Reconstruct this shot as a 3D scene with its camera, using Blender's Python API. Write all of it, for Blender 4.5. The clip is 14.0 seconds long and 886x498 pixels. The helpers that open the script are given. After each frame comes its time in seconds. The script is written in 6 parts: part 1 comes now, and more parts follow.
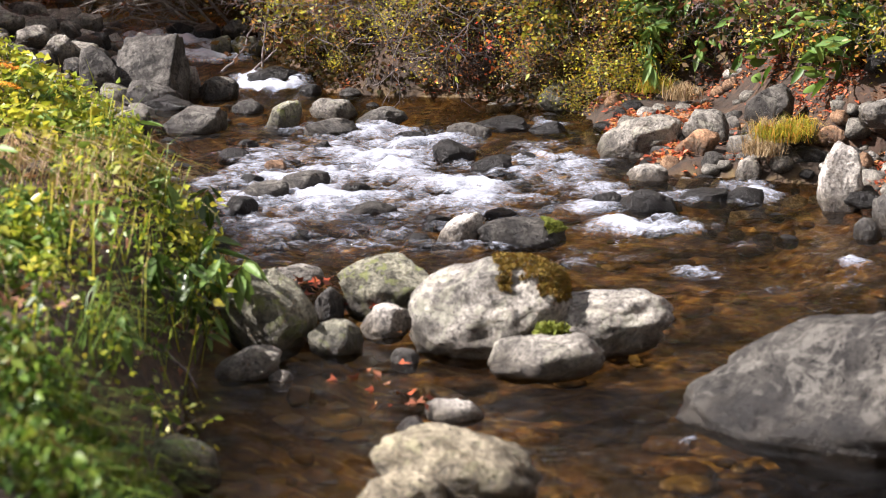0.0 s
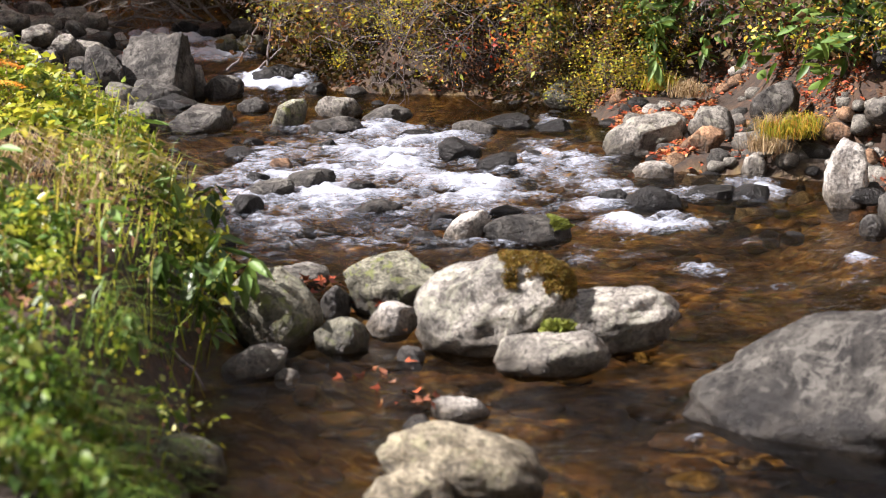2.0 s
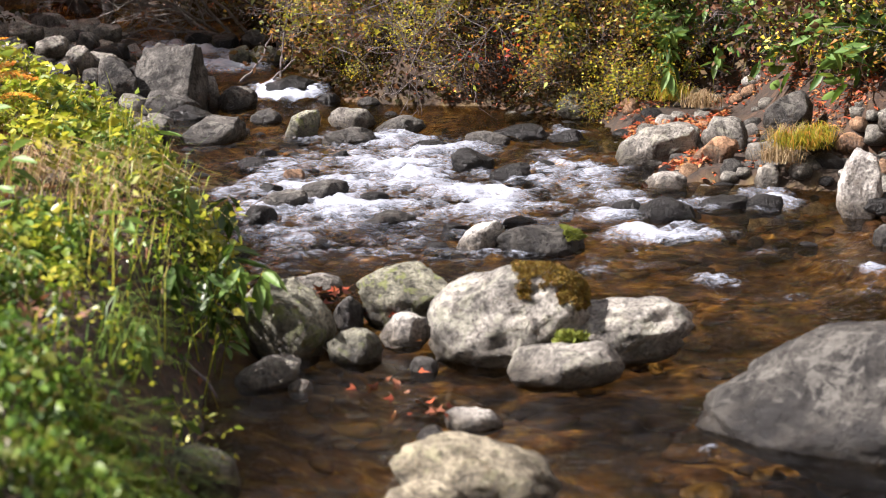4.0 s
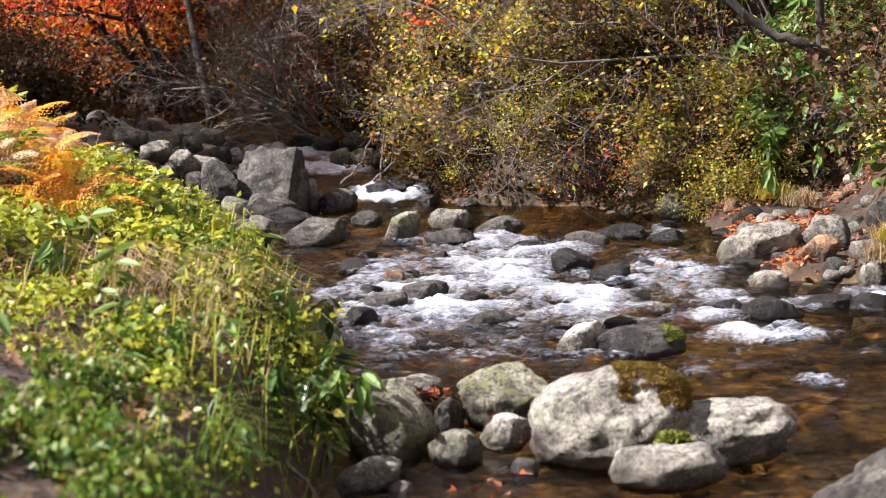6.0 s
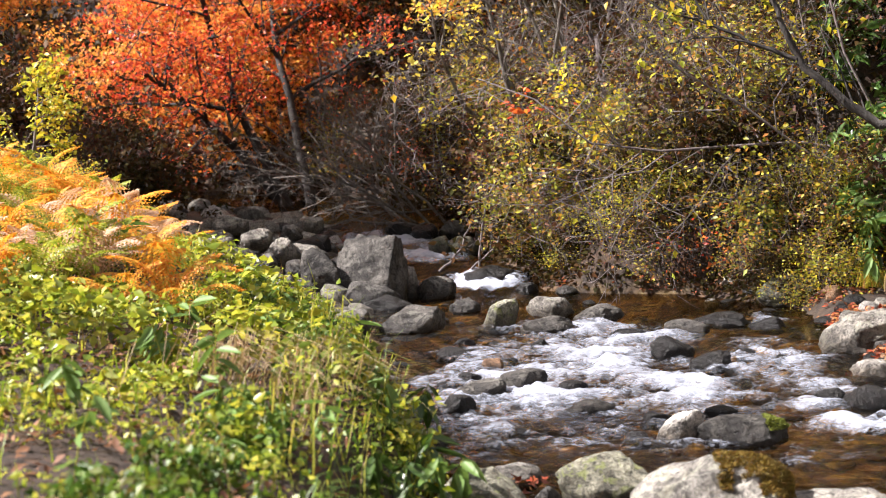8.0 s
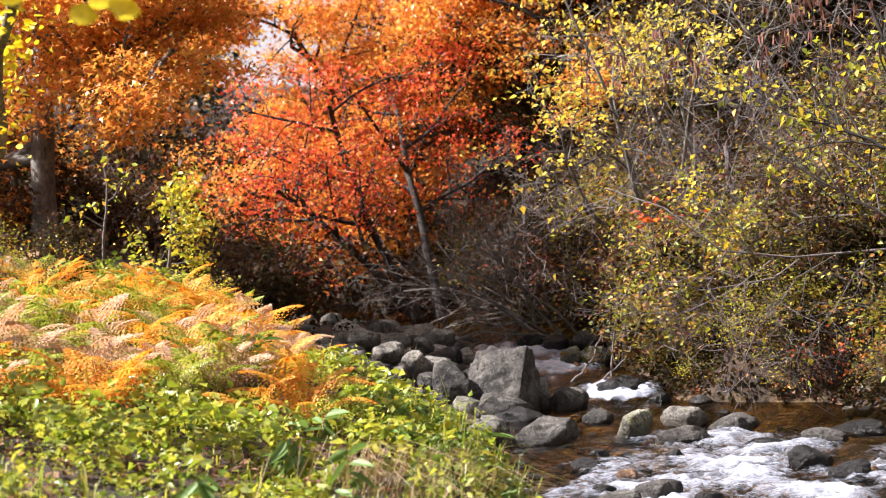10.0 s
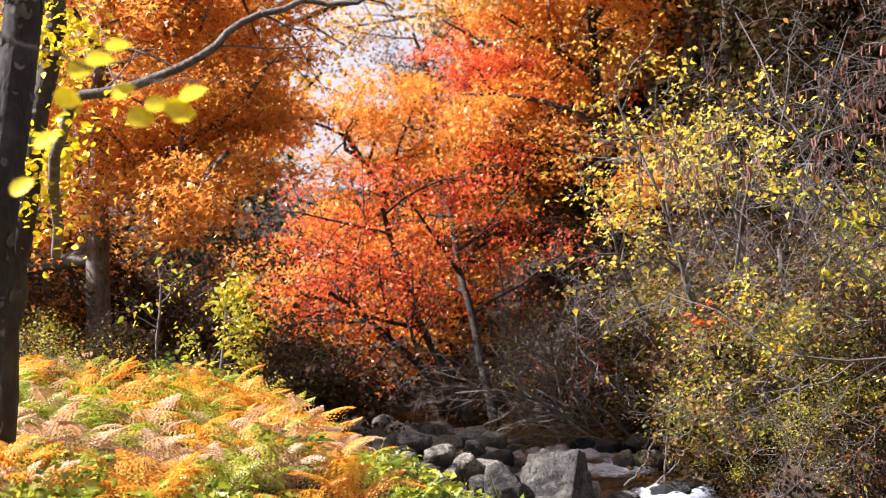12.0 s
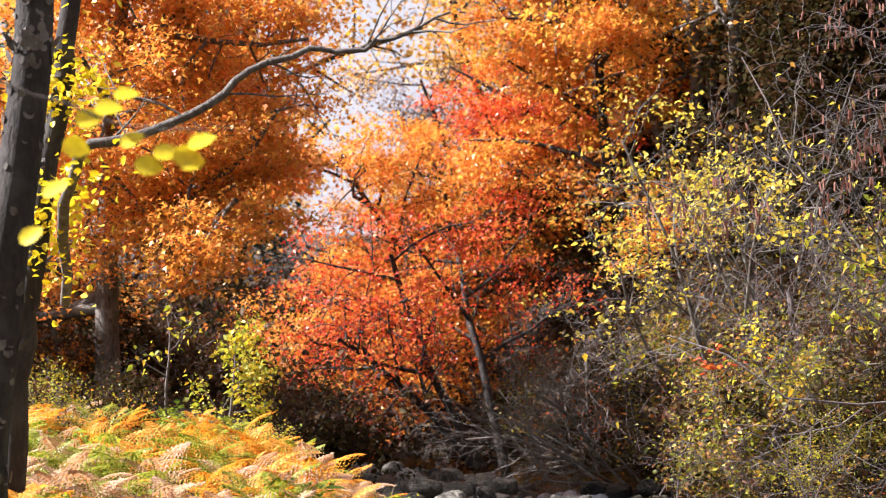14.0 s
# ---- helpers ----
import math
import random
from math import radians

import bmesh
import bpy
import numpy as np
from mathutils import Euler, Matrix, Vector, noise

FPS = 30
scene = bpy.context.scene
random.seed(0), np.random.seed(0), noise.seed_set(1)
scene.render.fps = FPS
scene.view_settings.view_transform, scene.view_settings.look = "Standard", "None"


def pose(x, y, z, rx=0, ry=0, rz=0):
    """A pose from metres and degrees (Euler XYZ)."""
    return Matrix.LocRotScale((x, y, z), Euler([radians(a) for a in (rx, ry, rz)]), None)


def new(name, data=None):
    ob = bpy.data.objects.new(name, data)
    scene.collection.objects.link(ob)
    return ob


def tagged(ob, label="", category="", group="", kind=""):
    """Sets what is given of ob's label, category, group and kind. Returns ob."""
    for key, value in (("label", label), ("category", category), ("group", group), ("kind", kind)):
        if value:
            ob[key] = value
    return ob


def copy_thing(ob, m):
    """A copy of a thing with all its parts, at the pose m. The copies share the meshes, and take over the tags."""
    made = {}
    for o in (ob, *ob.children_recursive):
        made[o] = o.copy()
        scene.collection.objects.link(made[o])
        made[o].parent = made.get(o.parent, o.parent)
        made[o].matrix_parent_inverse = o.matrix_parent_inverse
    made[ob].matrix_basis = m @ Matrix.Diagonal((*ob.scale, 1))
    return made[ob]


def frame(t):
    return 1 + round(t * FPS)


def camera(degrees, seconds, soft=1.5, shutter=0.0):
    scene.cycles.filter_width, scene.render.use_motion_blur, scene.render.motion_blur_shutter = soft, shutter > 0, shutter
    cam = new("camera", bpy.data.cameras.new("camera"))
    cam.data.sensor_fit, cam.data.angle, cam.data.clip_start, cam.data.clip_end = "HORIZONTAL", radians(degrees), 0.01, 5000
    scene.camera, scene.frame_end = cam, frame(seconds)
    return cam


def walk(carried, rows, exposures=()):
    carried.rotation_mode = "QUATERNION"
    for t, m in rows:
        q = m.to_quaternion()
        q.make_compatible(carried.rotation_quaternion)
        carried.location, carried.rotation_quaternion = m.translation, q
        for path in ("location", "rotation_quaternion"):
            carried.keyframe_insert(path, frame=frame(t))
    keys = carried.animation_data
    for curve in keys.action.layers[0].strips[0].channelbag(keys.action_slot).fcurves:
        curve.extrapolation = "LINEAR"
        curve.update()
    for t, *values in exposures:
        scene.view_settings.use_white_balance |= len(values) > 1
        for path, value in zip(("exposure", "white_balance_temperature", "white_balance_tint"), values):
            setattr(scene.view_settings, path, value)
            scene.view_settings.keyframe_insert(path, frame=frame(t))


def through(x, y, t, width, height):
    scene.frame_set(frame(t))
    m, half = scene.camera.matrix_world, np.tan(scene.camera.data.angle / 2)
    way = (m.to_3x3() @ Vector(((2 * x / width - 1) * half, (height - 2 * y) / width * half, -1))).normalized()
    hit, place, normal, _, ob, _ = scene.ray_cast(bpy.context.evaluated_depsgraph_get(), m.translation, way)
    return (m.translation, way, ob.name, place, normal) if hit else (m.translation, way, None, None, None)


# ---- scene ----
# ---------------------------------------------------------------- camera: a tripod head that pans left and tilts up
cam = camera(27.0, 14.0, soft=1.0)
cam.data.dof.use_dof = True
cam.data.dof.focus_distance = 11.5
cam.data.dof.aperture_fstop = 3.6
EYE, TILT = 1.8, -11.5
ROWS = [
    (0.0, 0.000, 0.000, 0.000),
    (0.5, 0.043, 0.052, 0.091),
    (1.0, 0.087, 0.102, 0.043),
    (1.5, 0.111, 0.082, 0.117),
    (2.0, 0.177, -0.067, 0.179),
    (4.5, 0.962, 0.587, 0.292),
    (5.0, 1.770, 1.256, 0.239),
    (5.5, 2.484, 2.439, 0.113),
    (6.0, 3.695, 3.405, 0.431),
    (6.5, 4.825, 4.785, 0.589),
    (7.0, 5.564, 5.497, 0.516),
    (7.5, 6.011, 5.796, 0.009),
    (8.0, 6.738, 6.147, 0.158),
    (8.5, 7.610, 6.592, 0.600),
    (9.0, 9.312, 8.798, 0.017),
    (9.2, 9.759, 8.885, 0.170),
    (11.5, 12.053, 12.225, -0.017),
    (12.0, 12.427, 12.791, -0.010),
    (12.5, 12.587, 13.136, 0.001),
    (13.0, 12.811, 13.867, 0.209),
    (13.5, 12.899, 14.033, 0.123),
    (14.0, 12.783, 14.222, 0.307),
]
walk(cam, [(t, pose(0, 0, EYE, TILT, 0, 0) @ pose(0, 0, 0, 90 + pitch, roll, yaw)) for t, yaw, pitch, roll in ROWS],
     exposures=[(0.0, 1.8, 6100, 20), (5.0, 1.8, 6100, 20), (7.5, 1.86, 6100, 19), (14.0, 1.84, 5950, 20)])

# ---------------------------------------------------------------- daylight
SUN_DIR = Vector((-0.72, -0.12, 0.68)).normalized()      # towards the sun: high, over the left bank
world = bpy.data.worlds.new("daylight")
scene.world = world
world.use_nodes = True
wn = world.node_tree
sky = wn.nodes.new("ShaderNodeTexSky")
sky.sky_type = "NISHITA"
sky.sun_disc = False
sky.sun_elevation = math.asin(SUN_DIR.z)
sky.sun_rotation = math.atan2(SUN_DIR.x, SUN_DIR.y)
sky.air_density, sky.dust_density = 1.2, 3.0
veil = wn.nodes.new("ShaderNodeMix")          # thin bright cloud over the whole sky
veil.data_type = "RGBA"
veil.inputs["Factor"].default_value = 0.82
veil.inputs["B"].default_value = (17.6, 17.3, 17.0, 1)
wn.links.new(sky.outputs["Color"], veil.inputs["A"])
wn.links.new(veil.outputs["Result"], wn.nodes["Background"].inputs["Color"])
wn.nodes["Background"].inputs["Strength"].default_value = 0.0165
sun = new("sun", bpy.data.lights.new("sun", "SUN"))
sun.data.energy, sun.data.angle, sun.data.color = 5.0, radians(0.6), (1.0, 0.93, 0.82)
sun.matrix_world = Matrix.Translation((0, 0, 30)) @ SUN_DIR.to_track_quat("Z", "Y").to_matrix().to_4x4()


# ---------------------------------------------------------------- small numeric helpers
def smooth(a, b, v):
    u = np.clip((np.asarray(v, float) - a) / (b - a), 0, 1)
    return u * u * (3 - 2 * u)


def vnoise(x, y, seed=0):
    """Value noise of arrays, about -1 to 1."""
    xi, yi = np.floor(x).astype(np.int64), np.floor(y).astype(np.int64)
    u, v = x - xi, y - yi
    u, v = u * u * (3 - 2 * u), v * v * (3 - 2 * v)

    def corner(i, j):
        n = (xi + i) * 374761393 + (yi + j) * 668265263 + seed * 974711
        n = (n ^ (n >> 13)) * 1274126177
        return ((n ^ (n >> 16)) & 0xFFFF) / 32767.5 - 1
    return (corner(0, 0) * (1 - u) + corner(1, 0) * u) * (1 - v) + (corner(0, 1) * (1 - u) + corner(1, 1) * u) * v


def fbm(x, y, seed=0, octaves=4):
    total, amp = 0, 0.5
    for k in range(octaves):
        total = total + amp * vnoise(x * 2 ** k, y * 2 ** k, seed + k)
        amp *= 0.5
    return total


def mesh_of(name, verts, faces_loop, sizes, material, smooth_faces=False, **attributes):
    """A mesh from arrays: vertices, the flat list of corner indices and the corners of each face."""
    verts, faces_loop, sizes = np.asarray(verts, np.float32), np.asarray(faces_loop, np.int32), np.asarray(sizes, np.int32)
    me = bpy.data.meshes.new(name)
    me.vertices.add(len(verts))
    me.vertices.foreach_set("co", verts.ravel())
    me.loops.add(len(faces_loop))
    me.loops.foreach_set("vertex_index", faces_loop)
    me.polygons.add(len(sizes))
    starts = np.concatenate(([0], np.cumsum(sizes)[:-1])).astype(np.int32)
    me.polygons.foreach_set("loop_start", starts)
    if smooth_faces:
        me.polygons.foreach_set("use_smooth", np.ones(len(sizes), bool))
    me.update(calc_edges=True)
    for key, values in attributes.items():
        me.attributes.new(key, "FLOAT", "POINT").data.foreach_set("value", np.asarray(values, np.float32))
    me.materials.append(material)
    return me


def part_of(name, me, parent, label=""):
    ob = new(name, me)
    ob.parent = parent
    return tagged(ob, label)


# ---------------------------------------------------------------- materials
def material(name):
    m = bpy.data.materials.new(name)
    m.use_nodes = True
    return m, m.node_tree, m.node_tree.nodes["Principled BSDF"]


def node(tree, kind, **inputs):
    n = tree.nodes.new(kind)
    for key, value in inputs.items():
        n.inputs[key.replace("_", " ")].default_value = value
    return n


def ramp(tree, source, stops):
    r = tree.nodes.new("ShaderNodeValToRGB")
    while len(r.color_ramp.elements) < len(stops):
        r.color_ramp.elements.new(0.5)
    for e, (p, c) in zip(r.color_ramp.elements, stops):
        e.position = p
        e.color = (*c, 1) if len(c) == 3 else (c[0], c[0], c[0], 1)
    tree.links.new(source, r.inputs["Fac"])
    return r.outputs["Color"]


def noise_tex(tree, coord, scale, detail=4, rough=0.55, distort=0.0):
    n = node(tree, "ShaderNodeTexNoise", Scale=scale, Detail=detail, Roughness=rough, Distortion=distort)
    tree.links.new(coord, n.inputs["Vector"])
    return n.outputs["Fac"]


def mix(tree, fac, a, b, blend="MIX"):
    n = tree.nodes.new("ShaderNodeMix")
    n.data_type, n.blend_type = "RGBA", blend
    for value, socket in ((fac, n.inputs["Factor"]), (a, n.inputs["A"]), (b, n.inputs["B"])):
        if isinstance(value, (int, float)):
            socket.default_value = value
        elif isinstance(value, tuple):
            socket.default_value = (*value, 1)
        else:
            tree.links.new(value, socket)
    return n.outputs["Result"]


def arith(tree, op, a, b):
    n = tree.nodes.new("ShaderNodeMath")
    n.operation = op
    for value, socket in ((a, n.inputs[0]), (b, n.inputs[1])):
        if isinstance(value, (int, float)):
            socket.default_value = value
        else:
            tree.links.new(value, socket)
    return n.outputs[0]


def bump(tree, height, strength, distance, normal=None):
    b = node(tree, "ShaderNodeBump", Strength=strength, Distance=distance)
    tree.links.new(height, b.inputs["Height"])
    if normal:
        tree.links.new(normal, b.inputs["Normal"])
    return b.outputs["Normal"]


def rock_material(name, dark, light, lichen=(0.42, 0.43, 0.33), lichen_amount=0.5, rough=0.8, wet_all=False):
    m, t, b = material(name)
    pos = t.nodes.new("ShaderNodeTexCoord").outputs["Object"]
    rnd = t.nodes.new("ShaderNodeObjectInfo").outputs["Random"]
    big = noise_tex(t, pos, 4.0, 5, 0.6, 0.6)
    mid = noise_tex(t, pos, 17.0, 6, 0.7, 0.5)
    fine = noise_tex(t, pos, 70.0, 5, 0.7)
    col = mix(t, ramp(t, big, [(0.36, (0,)), (0.62, (1,))]), dark, light)
    col = mix(t, 0.75, col, ramp(t, mid, [(0.36, (0.3, 0.285, 0.26)), (0.5, (0.9, 0.89, 0.86)), (0.6, (1.28, 1.28, 1.24))]), "MULTIPLY")
    col = mix(t, 0.75, col, ramp(t, fine, [(0.38, (0.22, 0.21, 0.2)), (0.5, (0.85, 0.84, 0.81)), (0.62, (1.3, 1.3, 1.26))]), "MULTIPLY")
    pit = ramp(t, noise_tex(t, pos, 34.0, 3, 0.5, 0.3), [(0.34, (1,)), (0.4, (0,))])
    col = mix(t, arith(t, "MULTIPLY", pit, 0.75), col, tuple(c * 0.3 for c in dark))
    patch = noise_tex(t, pos, 9.0, 7, 0.7, 1.5)
    where = arith(t, "MULTIPLY", ramp(t, patch, [(0.53, (0,)), (0.58, (1,))]), lichen_amount)
    col = mix(t, where, col, lichen)
    stain = noise_tex(t, pos, 6.0, 5, 0.65, 2.0)
    col = mix(t, arith(t, "MULTIPLY", ramp(t, stain, [(0.56, (0,)), (0.68, (1,))]), 0.6), col, tuple(c * f for c, f in zip(dark, (0.6, 0.52, 0.42))))
    tone = ramp(t, rnd, [(0.0, (0.78, 0.77, 0.76)), (0.5, (1.0, 0.98, 0.95)), (1.0, (1.16, 1.15, 1.13))])
    col = mix(t, 1.0, col, tone, "MULTIPLY")
    # dark foot of the stone: wet waterline and painted shade of the underside together
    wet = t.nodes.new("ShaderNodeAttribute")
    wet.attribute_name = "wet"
    wet_shade = wet.outputs["Fac"]
    col = mix(t, wet_shade, col, mix(t, 1.0, col, (0.22, 0.2, 0.175), "MULTIPLY"))
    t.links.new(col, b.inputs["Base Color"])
    t.links.new(mix(t, wet_shade, (rough, rough, rough), (0.4, 0.4, 0.4)), b.inputs["Roughness"])
    b.inputs["Specular IOR Level"].default_value = 0.35
    n1 = bump(t, mid, 0.9, 0.035)
    n2 = bump(t, pit, 0.6, -0.012, n1)
    t.links.new(bump(t, fine, 0.8, 0.012, n2), b.inputs["Normal"])
    return m


def leaf_material(name, colours, through=0.4, rough=0.45, sheen=0.4):
    """Thin leaves: each leaf its own tint, part of the light passes through."""
    m, t, b = material(name)
    island = t.nodes.new("ShaderNodeNewGeometry").outputs["Random Per Island"]
    steps = [(i / max(1, len(colours) - 1), c) for i, c in enumerate(colours)]
    col = ramp(t, island, steps)
    pos = t.nodes.new("ShaderNodeTexCoord").outputs["Object"]
    col = mix(t, 0.45, col, ramp(t, noise_tex(t, pos, 70.0, 3), [(0.3, (0.5, 0.45, 0.4)), (0.65, (1.0, 1.0, 1.0))]), "MULTIPLY")
    t.links.new(col, b.inputs["Base Color"])
    b.inputs["Roughness"].default_value = rough
    b.inputs["Specular IOR Level"].default_value = sheen
    tr = t.nodes.new("ShaderNodeBsdfTranslucent")
    t.links.new(mix(t, 1.0, col, (1.0, 0.95, 0.8), "MULTIPLY"), tr.inputs["Color"])
    sh = t.nodes.new("ShaderNodeMixShader")
    sh.inputs[0].default_value = through
    t.links.new(b.outputs[0], sh.inputs[1])
    t.links.new(tr.outputs[0], sh.inputs[2])
    t.links.new(sh.outputs[0], t.nodes["Material Output"].inputs["Surface"])
    return m


def bark_material(name, dark, light, lichen=0.3):
    m, t, b = material(name)
    pos = t.nodes.new("ShaderNodeTexCoord").outputs["Object"]
    mp = node(t, "ShaderNodeMapping", Scale=(1, 1, 0.3))
    t.links.new(pos, mp.inputs["Vector"])
    grain = noise_tex(t, mp.outputs[0], 45.0, 5, 0.65, 0.6)
    patch = noise_tex(t, pos, 6.0, 4, 0.6)
    col = ramp(t, grain, [(0.3, dark), (0.7, light)])
    col = mix(t, arith(t, "MULTIPLY", ramp(t, patch, [(0.5, (0,)), (0.62, (1,))]), lichen), col, (0.36, 0.36, 0.31))
    t.links.new(col, b.inputs["Base Color"])
    b.inputs["Roughness"].default_value = 0.85
    t.links.new(bump(t, grain, 0.8, 0.015), b.inputs["Normal"])
    return m


GRANITE = rock_material("pale_granite", (0.15, 0.145, 0.135), (0.37, 0.357, 0.33), lichen_amount=0.35)
GREY = rock_material("grey_stone", (0.05, 0.048, 0.046), (0.16, 0.155, 0.145), lichen=(0.3, 0.3, 0.26), lichen_amount=0.4)
DARKROCK = rock_material("wet_dark_stone", (0.006, 0.0055, 0.005), (0.02, 0.0185, 0.017), lichen_amount=0.03, rough=0.55)
# dark grey stone, its colour lowered further to stand for shaded fronts
SHADED_GREY = rock_material("shade_darkened_boulder", (0.02, 0.019, 0.018), (0.09, 0.087, 0.08), lichen=(0.16, 0.156, 0.14), lichen_amount=0.5)
MOSSY = rock_material("mossy_stone", (0.12, 0.12, 0.095), (0.34, 0.34, 0.27), lichen=(0.17, 0.2, 0.055), lichen_amount=0.7)
OCHRE = rock_material("ochre_stone", (0.26, 0.14, 0.075), (0.5, 0.32, 0.2), lichen_amount=0.2)
CHARCOAL = rock_material("charcoal_boulder", (0.025, 0.024, 0.023), (0.09, 0.086, 0.08), lichen=(0.2, 0.195, 0.175), lichen_amount=0.3)
CREAM = rock_material("cream_granite", (0.26, 0.23, 0.165), (0.5, 0.455, 0.345), lichen=(0.36, 0.36, 0.2), lichen_amount=0.4)
WHITE = rock_material("white_stone", (0.34, 0.33, 0.32), (0.62, 0.61, 0.58), lichen=(0.34, 0.33, 0.3), lichen_amount=0.4)
MOSS = leaf_material("moss", [(0.06, 0.045, 0.008), (0.14, 0.1, 0.012), (0.24, 0.17, 0.02), (0.2, 0.08, 0.014)], 0.2, 0.8)
MOSS_GREEN = leaf_material("green_moss", [(0.1, 0.13, 0.015), (0.2, 0.24, 0.03), (0.16, 0.17, 0.03)], 0.25, 0.8)
BARK = bark_material("grey_brown_bark", (0.035, 0.028, 0.023), (0.16, 0.14, 0.12))
# near-black bark: dark stems, with the near trunks' shade put into the colour
BARK_SHADE_DARK = bark_material("shade_dark_bark", (0.008, 0.006, 0.005), (0.035, 0.029, 0.024), 0.06)
TWIG = bark_material("pale_twig", (0.05, 0.038, 0.036), (0.19, 0.158, 0.152), 0.12)
STRAW = leaf_material("dry_straw", [(0.2, 0.13, 0.055), (0.34, 0.24, 0.12), (0.42, 0.33, 0.19), (0.16, 0.09, 0.045)], 0.3, 0.7)
GRASS = leaf_material("bright_grass", [(0.12, 0.2, 0.014), (0.24, 0.34, 0.024), (0.4, 0.44, 0.035), (0.46, 0.42, 0.08), (0.16, 0.25, 0.02)], 0.5)
WEED = leaf_material("weed_leaf", [(0.09, 0.15, 0.012), (0.24, 0.32, 0.022), (0.42, 0.46, 0.04), (0.52, 0.48, 0.06), (0.2, 0.29, 0.025), (0.4, 0.44, 0.13)], 0.5, 0.34)
FERN_GREEN = leaf_material("green_fern", [(0.04, 0.09, 0.014), (0.09, 0.18, 0.025), (0.17, 0.26, 0.03), (0.12, 0.085, 0.025)], 0.4)
BAMBOO = leaf_material("bamboo_grass_leaf", [(0.05, 0.12, 0.02), (0.1, 0.2, 0.03), (0.15, 0.25, 0.06), (0.18, 0.26, 0.04)], 0.35, 0.5)
BAMBOO_DARK = leaf_material("dark_bamboo_leaf", [(0.02, 0.06, 0.015), (0.04, 0.09, 0.02), (0.12, 0.17, 0.02)], 0.35, 0.3)
FERN_ORANGE = leaf_material("orange_fern", [(0.55, 0.16, 0.015), (0.76, 0.29, 0.02), (0.84, 0.46, 0.04), (0.74, 0.36, 0.05), (0.6, 0.5, 0.06)], 0.45, 0.6)
FERN_TAN = leaf_material("withered_fern", [(0.5, 0.32, 0.2), (0.68, 0.5, 0.36), (0.6, 0.3, 0.1)], 0.4, 0.6)
ORANGE = leaf_material("orange_maple_leaf", [(0.7, 0.21, 0.05), (0.82, 0.3, 0.055), (0.88, 0.39, 0.06), (0.88, 0.5, 0.08), (0.52, 0.27, 0.06)], 0.48, 0.38)
AMBER = leaf_material("amber_leaf", [(0.78, 0.33, 0.05), (0.86, 0.45, 0.06), (0.88, 0.57, 0.08), (0.66, 0.37, 0.08)], 0.48, 0.38)
RED = leaf_material("red_maple_leaf", [(0.6, 0.05, 0.03), (0.74, 0.09, 0.035), (0.82, 0.16, 0.04), (0.84, 0.28, 0.045), (0.66, 0.07, 0.045)], 0.45, 0.35)
YELLOW = leaf_material("yellow_leaf", [(0.76, 0.58, 0.05), (0.84, 0.7, 0.09), (0.6, 0.56, 0.1), (0.76, 0.5, 0.05)], 0.5)
PURE_YELLOW = leaf_material("clear_yellow_leaf", [(0.88, 0.66, 0.005), (0.92, 0.8, 0.02)], 0.35)
OLIVE = leaf_material("olive_leaf", [(0.14, 0.18, 0.018), (0.32, 0.33, 0.03), (0.54, 0.46, 0.035), (0.2, 0.26, 0.025), (0.56, 0.32, 0.05), (0.42, 0.16, 0.04)], 0.42)
YELLOWGREEN = leaf_material("yellow_green_leaf", [(0.24, 0.3, 0.025), (0.42, 0.45, 0.03), (0.6, 0.52, 0.035), (0.66, 0.42, 0.03)], 0.5)
BROWN = leaf_material("brown_dry_leaf", [(0.12, 0.05, 0.025), (0.22, 0.1, 0.05), (0.3, 0.16, 0.08), (0.17, 0.08, 0.05)], 0.3, 0.7)
FALLEN = leaf_material("fallen_red_leaf", [(0.28, 0.045, 0.02), (0.4, 0.09, 0.028), (0.2, 0.06, 0.035), (0.46, 0.2, 0.05), (0.25, 0.13, 0.085)], 0.2, 0.6)
CATKIN = leaf_material("catkin", [(0.16, 0.06, 0.04), (0.24, 0.1, 0.07), (0.3, 0.15, 0.1)], 0.15, 0.7)
CONIFER = leaf_material("conifer_needle", [(0.015, 0.06, 0.055), (0.02, 0.085, 0.075), (0.03, 0.1, 0.08)], 0.15, 0.6)
# near-black leaves: the shade of the undergrowth is put into their colour
SHADE_LEAF = leaf_material("shade_coloured_leaf", [(0.018, 0.018, 0.007), (0.045, 0.036, 0.01), (0.07, 0.032, 0.014), (0.03, 0.032, 0.008)], 0.3, 0.9, 0.08)

# second undergrowth leaf, red-brown, with shade put into its colour too
BROWN_SHADE_LEAF = leaf_material("brown_shade_leaf", [(0.05, 0.02, 0.012), (0.1, 0.035, 0.018), (0.06, 0.05, 0.012), (0.14, 0.07, 0.02)], 0.35, 0.7)


